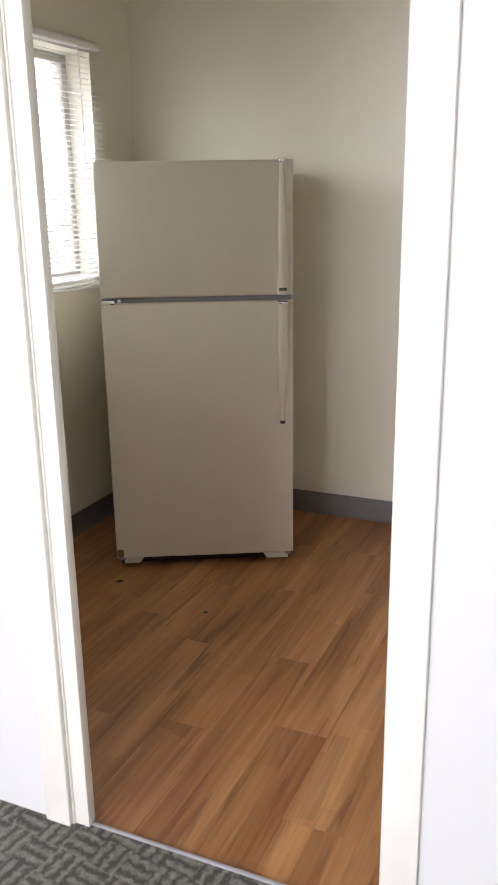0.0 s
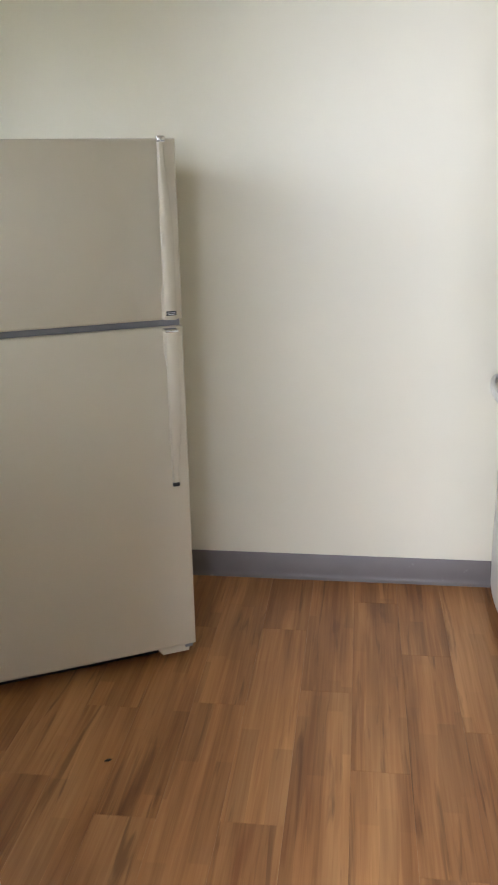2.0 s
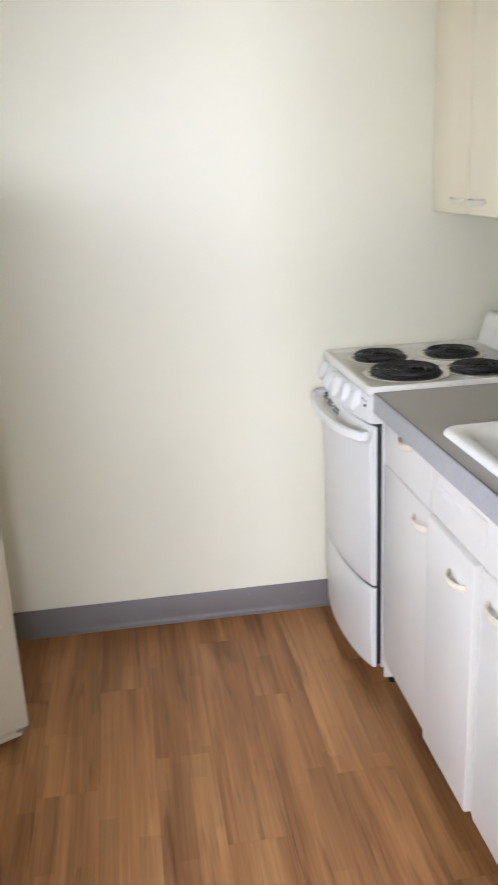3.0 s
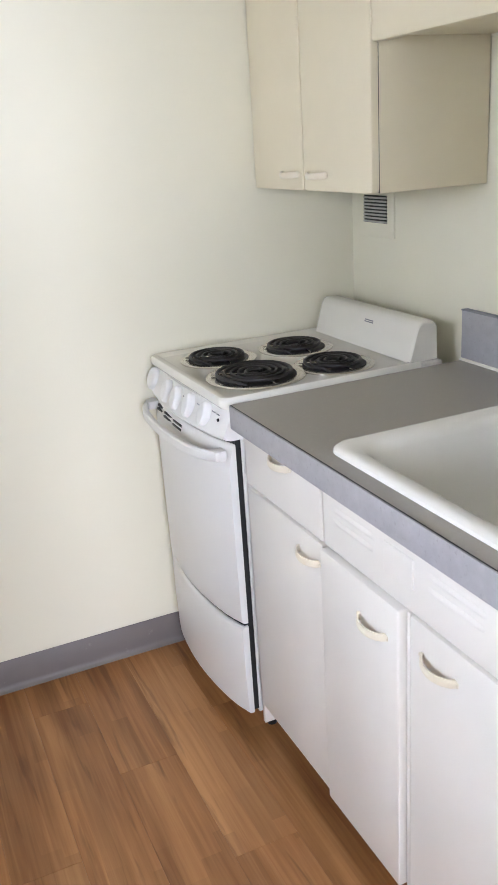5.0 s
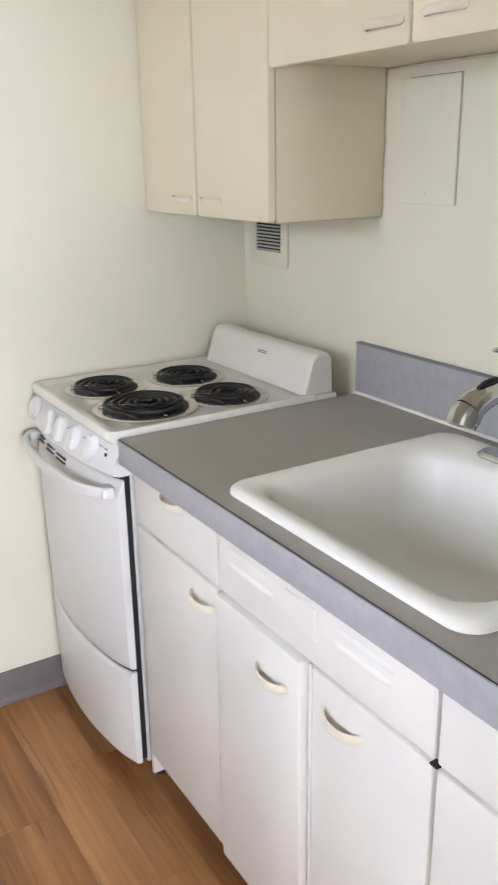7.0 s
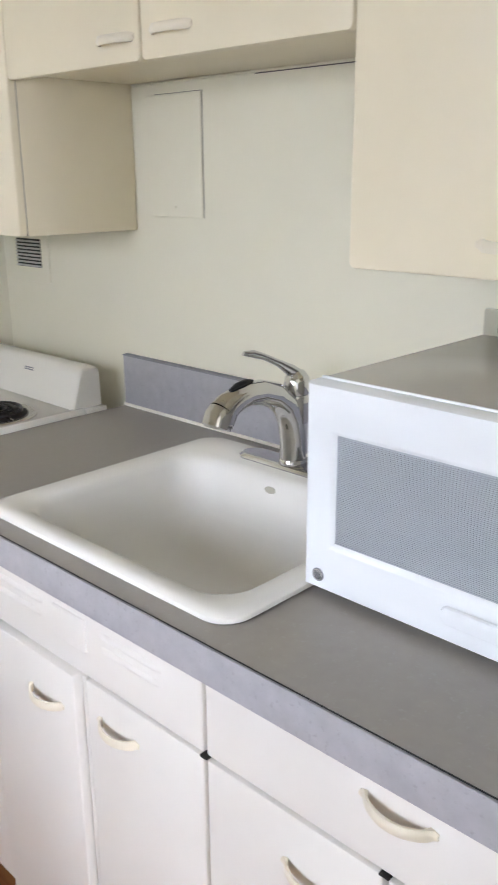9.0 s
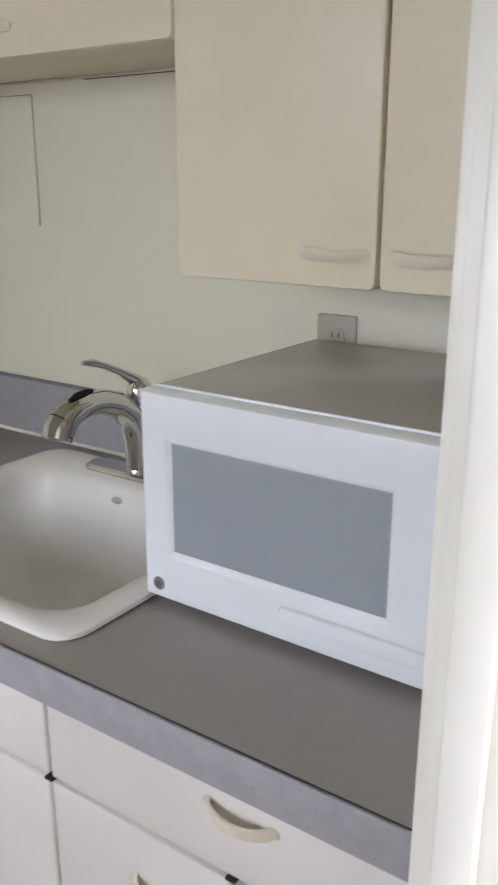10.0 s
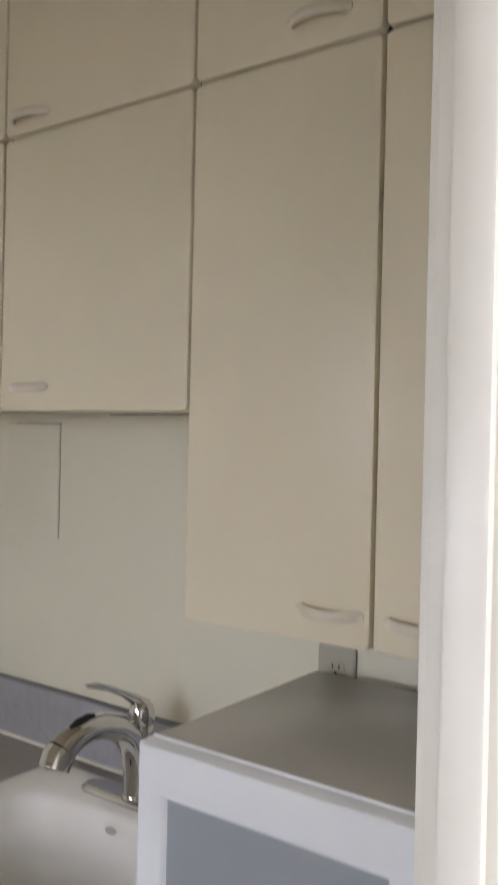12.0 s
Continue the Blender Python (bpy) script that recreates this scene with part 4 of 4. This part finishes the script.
for i in range(25):
    u = -1 + 2 * i / 24
    y = (RY0 + RY1) / 2 + u * (RY1 - RY0) / 2 * 0.99
    out = 0.424 - 0.030 * (1 - abs(u) ** 8) + bow(y, 0.031)
    z = 0.790
    rings.append([bm.verts.new(p) for p in ((out + 0.014, y, z + 0.012), (out + 0.004, y, z + 0.013), (out, y, z + 0.009), (out, y, z - 0.009), (out + 0.004, y, z - 0.013), (out + 0.014, y, z - 0.012))])
for a, b in zip(rings, rings[1:]):
    for i in range(6):
        bm.faces.new((a[i], a[(i + 1) % 6], b[(i + 1) % 6], b[i]))
bm.faces.new(rings[0])
bm.faces.new(rings[-1])
part("handle", bm, RANGE_FRONT, oven, "white bowed door handle")
for y in (RY0 + 0.022, RY1 - 0.022):
    part("handle_mount", box(0.412, 0.442, y - 0.018, y + 0.018, 0.779, 0.802, 0.004), RANGE_FRONT, oven)
for k in range(3):
    yc = RY1 - 0.10 - k * 0.078
    for j in range(2):
        y0, y1 = yc - 0.031, yc + 0.031
        zf = 0.790 + j * 0.010
        xf = 0.4375 + (zf - 0.762) * 0.272 + bow(yc)
        part("vent_slot", box(xf - 0.0015, xf + 0.008, y0, y1, zf - 0.003, zf + 0.003, 0.0008), BLACK, oven)

# black strips stand for the shade in the slits above and below the door
part("gap_shade_strip", bowed(((0.322, 0.4505), (0.350, 0.4505)), RY0 + 0.008, RY1 - 0.008, 0.4615, 0.031), BLACK, stove)
part("gap_shade_strip", bowed(((0.806, 0.4580), (0.830, 0.4580)), RY0 + 0.008, RY1 - 0.008, 0.4645, 0.024), BLACK, stove)
# control panel under the cooktop's front lip
part("control_panel", bowed(((0.824, 0.446), (0.829, 0.432), (0.836, 0.429), (0.888, 0.453), (0.900, 0.457)), RY0, RY1, RXF + 0.03, 0.024), RANGE_FRONT, stove)


def knob(y, z, x, r, parent, name="knob", turn=0, tall=1.5):
    """A lozenge-shaped knob, domed, on a thin skirt; its axis leans up with the panel."""
    bm = lathe(((r, 0.002), (r, -0.012), (r * 0.96, -0.019), (r * 0.80, -0.0245), (r * 0.4, -0.0265), (r * 0.02, -0.027)), 28, "x")
    k = part(name, bm, KNOB, parent, "white knob")
    k.matrix_local = Matrix.Translation((x, y, z)) @ pose(0, 0, 0, 0, 19, 0) @ pose(0, 0, 0, turn, 0, 0) @ Matrix.Diagonal((0.70, 1, tall, 1))
    return k


for y in (3.090, 3.018, 2.937, 2.852):
    knob(y, 0.870, 0.4455 + bow(y, 0.024), 0.0205, stove, turn=(y * 700) % 16 - 8)
big = knob(3.242, 0.866, 0.4445 + bow(3.247, 0.024), 0.030, stove, "oven_knob", 10, 1.05)
for k in range(10):
    a = radians(36 * k)
    part("dial_mark", box(-0.0195, -0.0130, 0.0258 * math.cos(a) - 0.0012, 0.023 * math.cos(a) + 0.0012, 0.023 * math.sin(a) - 0.0012, 0.023 * math.sin(a) + 0.0012), BLACK, big)
part("indicator_light", lathe(((0.004, 0.002), (0.004, -0.0018), (0.002, -0.0026)), 12, "x", at=(0.4445 + bow(2.798, 0.024), 2.798, 0.868)), BLACK, stove, "dark indicator lamp")
for y in (3.053, 2.977, 2.895, 2.820):
    part("dial_print", box(0.4475 + bow(y, 0.024), 0.4480 + bow(y, 0.024), y - 0.010, y + 0.010, 0.881, 0.884), GASKET, stove)
part("panel_print", box(0.4448 + bow(2.798, 0.024), 0.4466 + bow(2.798, 0.024), 2.79, 2.805, 0.880, 0.882), GASKET, stove)

# cooktop: pressed tray with a raised rim, four wells
bm = bmesh.new()
X0, X1 = 0.440, 0.985
levels = [(X0 + 0.003, X1, RY0 + 0.001, RY1 - 0.001, 0.022, 0.898), (X0 - 0.004, X1 + 0.002, RY0 - 0.001, RY1 + 0.001, 0.024, 0.906), (X0 - 0.004, X1 + 0.002, RY0 - 0.001, RY1 + 0.001, 0.024, 0.920),
          (X0, X1, RY0 + 0.003, RY1 - 0.003, 0.022, TOPZ), (X0 + 0.014, X1 - 0.008, RY0 + 0.014, RY1 - 0.014, 0.020, TOPZ + 0.0005), (X0 + 0.024, X1 - 0.016, RY0 + 0.024, RY1 - 0.024, 0.018, TOPZ - 0.007)]
rings = [[bm.verts.new(p) for p in rounded_rect(*lv)] for lv in levels]
for a, b in zip(rings, rings[1:]):
    for i in range(len(a)):
        bm.faces.new((a[i], a[(i + 1) % len(a)], b[(i + 1) % len(b)], b[i]))
bm.faces.new(rings[-1])
bm.faces.new(rings[0])
part("cooktop", bm, ENAMEL, stove, "white enamelled cooktop with a raised rim")

for bx, by, br in ((0.595, 2.918, 0.112), (0.802, 2.892, 0.090), (0.585, 3.135, 0.090), (0.808, 3.115, 0.090)):
    z = TOPZ - 0.0065
    pan = part("drip_pan", lathe(((br + 0.013, z), (br + 0.013, z + 0.003), (br + 0.008, z + 0.0048), (br - 0.002, z + 0.003), (br * 0.6, z + 0.0012), (0.01, z + 0.0012)), 36, at=(bx, by, 0)), PAN, stove, "dull metal drip pan")
    part("pan_bottom", lathe(((br * 0.90, z + 0.0035), (br * 0.90, z + 0.0042), (0.002, z + 0.0042)), 32, at=(bx, by, 0)), COIL, pan, "blackened pan bottom")
    turns = 4.6 if br > 0.09 else 3.6
    pts = []
    N = int(turns * 28)
    for i in range(N + 1):
        a = 2 * math.pi * turns * i / N
        r = 0.017 + (br - 0.012 - 0.017) * i / N
        pts.append((bx + r * math.cos(a), by + r * math.sin(a), z + 0.0125))
    pts += [(bx + (br - 0.013) * math.cos(a + 0.15), by + (br - 0.013) * math.sin(a + 0.15), z + 0.009), (bx + (br - 0.016) * math.cos(a + 0.28), by + (br - 0.016) * math.sin(a + 0.28), z + 0.003)]
    part("coil", tube(pts, 0.0048, 8, flat=(1.0, 0.85)), COIL, pan, "black spiral heating coil")
    for a in (0.5, 2.6, 4.7):
        part("coil_support", tube([(bx + 0.006 * math.cos(a), by + 0.006 * math.sin(a), z + 0.007), (bx + br * math.cos(a), by + br * math.sin(a), z + 0.007)], 0.0022, 6), CHROME, pan)

# backguard with a slanted face
bm = bmesh.new()
prof = ((0.945, 0.924), (0.949, 0.934), (0.970, 1.006), (0.977, 1.018), (0.988, 1.023), (1.020, 1.021), (1.028, 1.011), (1.030, 0.924))
ys = (RY0 + 0.008, RY0 + 0.012, RY0 + 0.022, RY1 - 0.046, RY1 - 0.036, RY1 - 0.032)
rows = []
for k, y in enumerate(ys):
    s = (0.94, 0.985, 1.0, 1.0, 0.985, 0.94)[k]
    rows.append([bm.verts.new((0.998 + (x - 0.998) * s, y, 0.924 + (z - 0.924) * s)) for x, z in prof])
for a, b in zip(rows, rows[1:]):
    for i in range(len(prof)):
        bm.faces.new((a[i], a[(i + 1) % len(prof)], b[(i + 1) % len(prof)], b[i]))
bm.faces.new(rows[0])
bm.faces.new(rows[-1])
guard = part("backguard", bm, ENAMEL, stove, "white slanted backguard")
for k in range(2):
    bar = part("name_bar", box(-0.0008, 0.001, -0.020, 0.020, -0.006 + k * 0.005, -0.003 + k * 0.005), GASKET, guard)
    bar.matrix_local = Matrix.Translation((0.9665, 2.986, 0.995)) @ pose(0, 0, 0, 0, 16.7, 0)
part("rear_ledge", box(0.975, RXB, RY0 - 0.006, RY0 + 0.02, 0.886, 0.923, 0.004), ENAMEL, stove)

# specks on the floor
for x, y, s in ((-0.668, 2.214, 0.007), (-1.088, 2.312, 0.011)):
    ob = tagged(part("debris", lathe(((s * 0.6, 0.0), (s, s * 0.25), (s * 0.7, s * 0.6), (0.0006, s * 0.75)), 9), BLACK), "small dark crumb lying on the plank floor", "debris")
    ob.matrix_world = Matrix.Translation((x, y, 0)) @ pose(0, 0, 0, 0, 0, 30) @ Matrix.Diagonal((1.5, 0.7, 1, 1))

# floor planks
PW, PL = 0.152, 0.885
ends = {-1: 1.604, 0: 2.035, 1: 1.695, 2: 2.245, 3: 1.918, 4: 2.43, 5: 2.05, 6: 1.62}
shared = {}
col = -9
rnd = random.Random(4)
while True:
    x0 = -0.343 + PW * col
    if x0 > EAST:
        break
    x0c, x1c = max(x0, WEST), min(x0 + PW, EAST)
    if x1c - x0c > 0.01:
        y = ends.get(col, 1.2 + rnd.random() * 0.9)
        while y > 1.173:
            y -= PL
        while y < NORTH:
            y0c, y1c = max(y, 1.1755), min(y + PL, NORTH - 0.0005)
            if y1c - y0c > 0.01:
                key = (round(x1c - x0c, 4), round(y1c - y0c, 4))
                if key not in shared:
                    w, l = key
                    shared[key] = None
                    ob = part("plank", box(0.0001, w - 0.0001, 0.0001, l - 0.0001, -0.0038, 0.0, 0.0004, 1), PLANK, floor, smooth=False)
                    shared[key] = ob.data
                else:
                    ob = new("plank", shared[key])
                    ob.parent = floor
                ob.location = (x0c, y0c, 0)
            y += PL
    col += 1
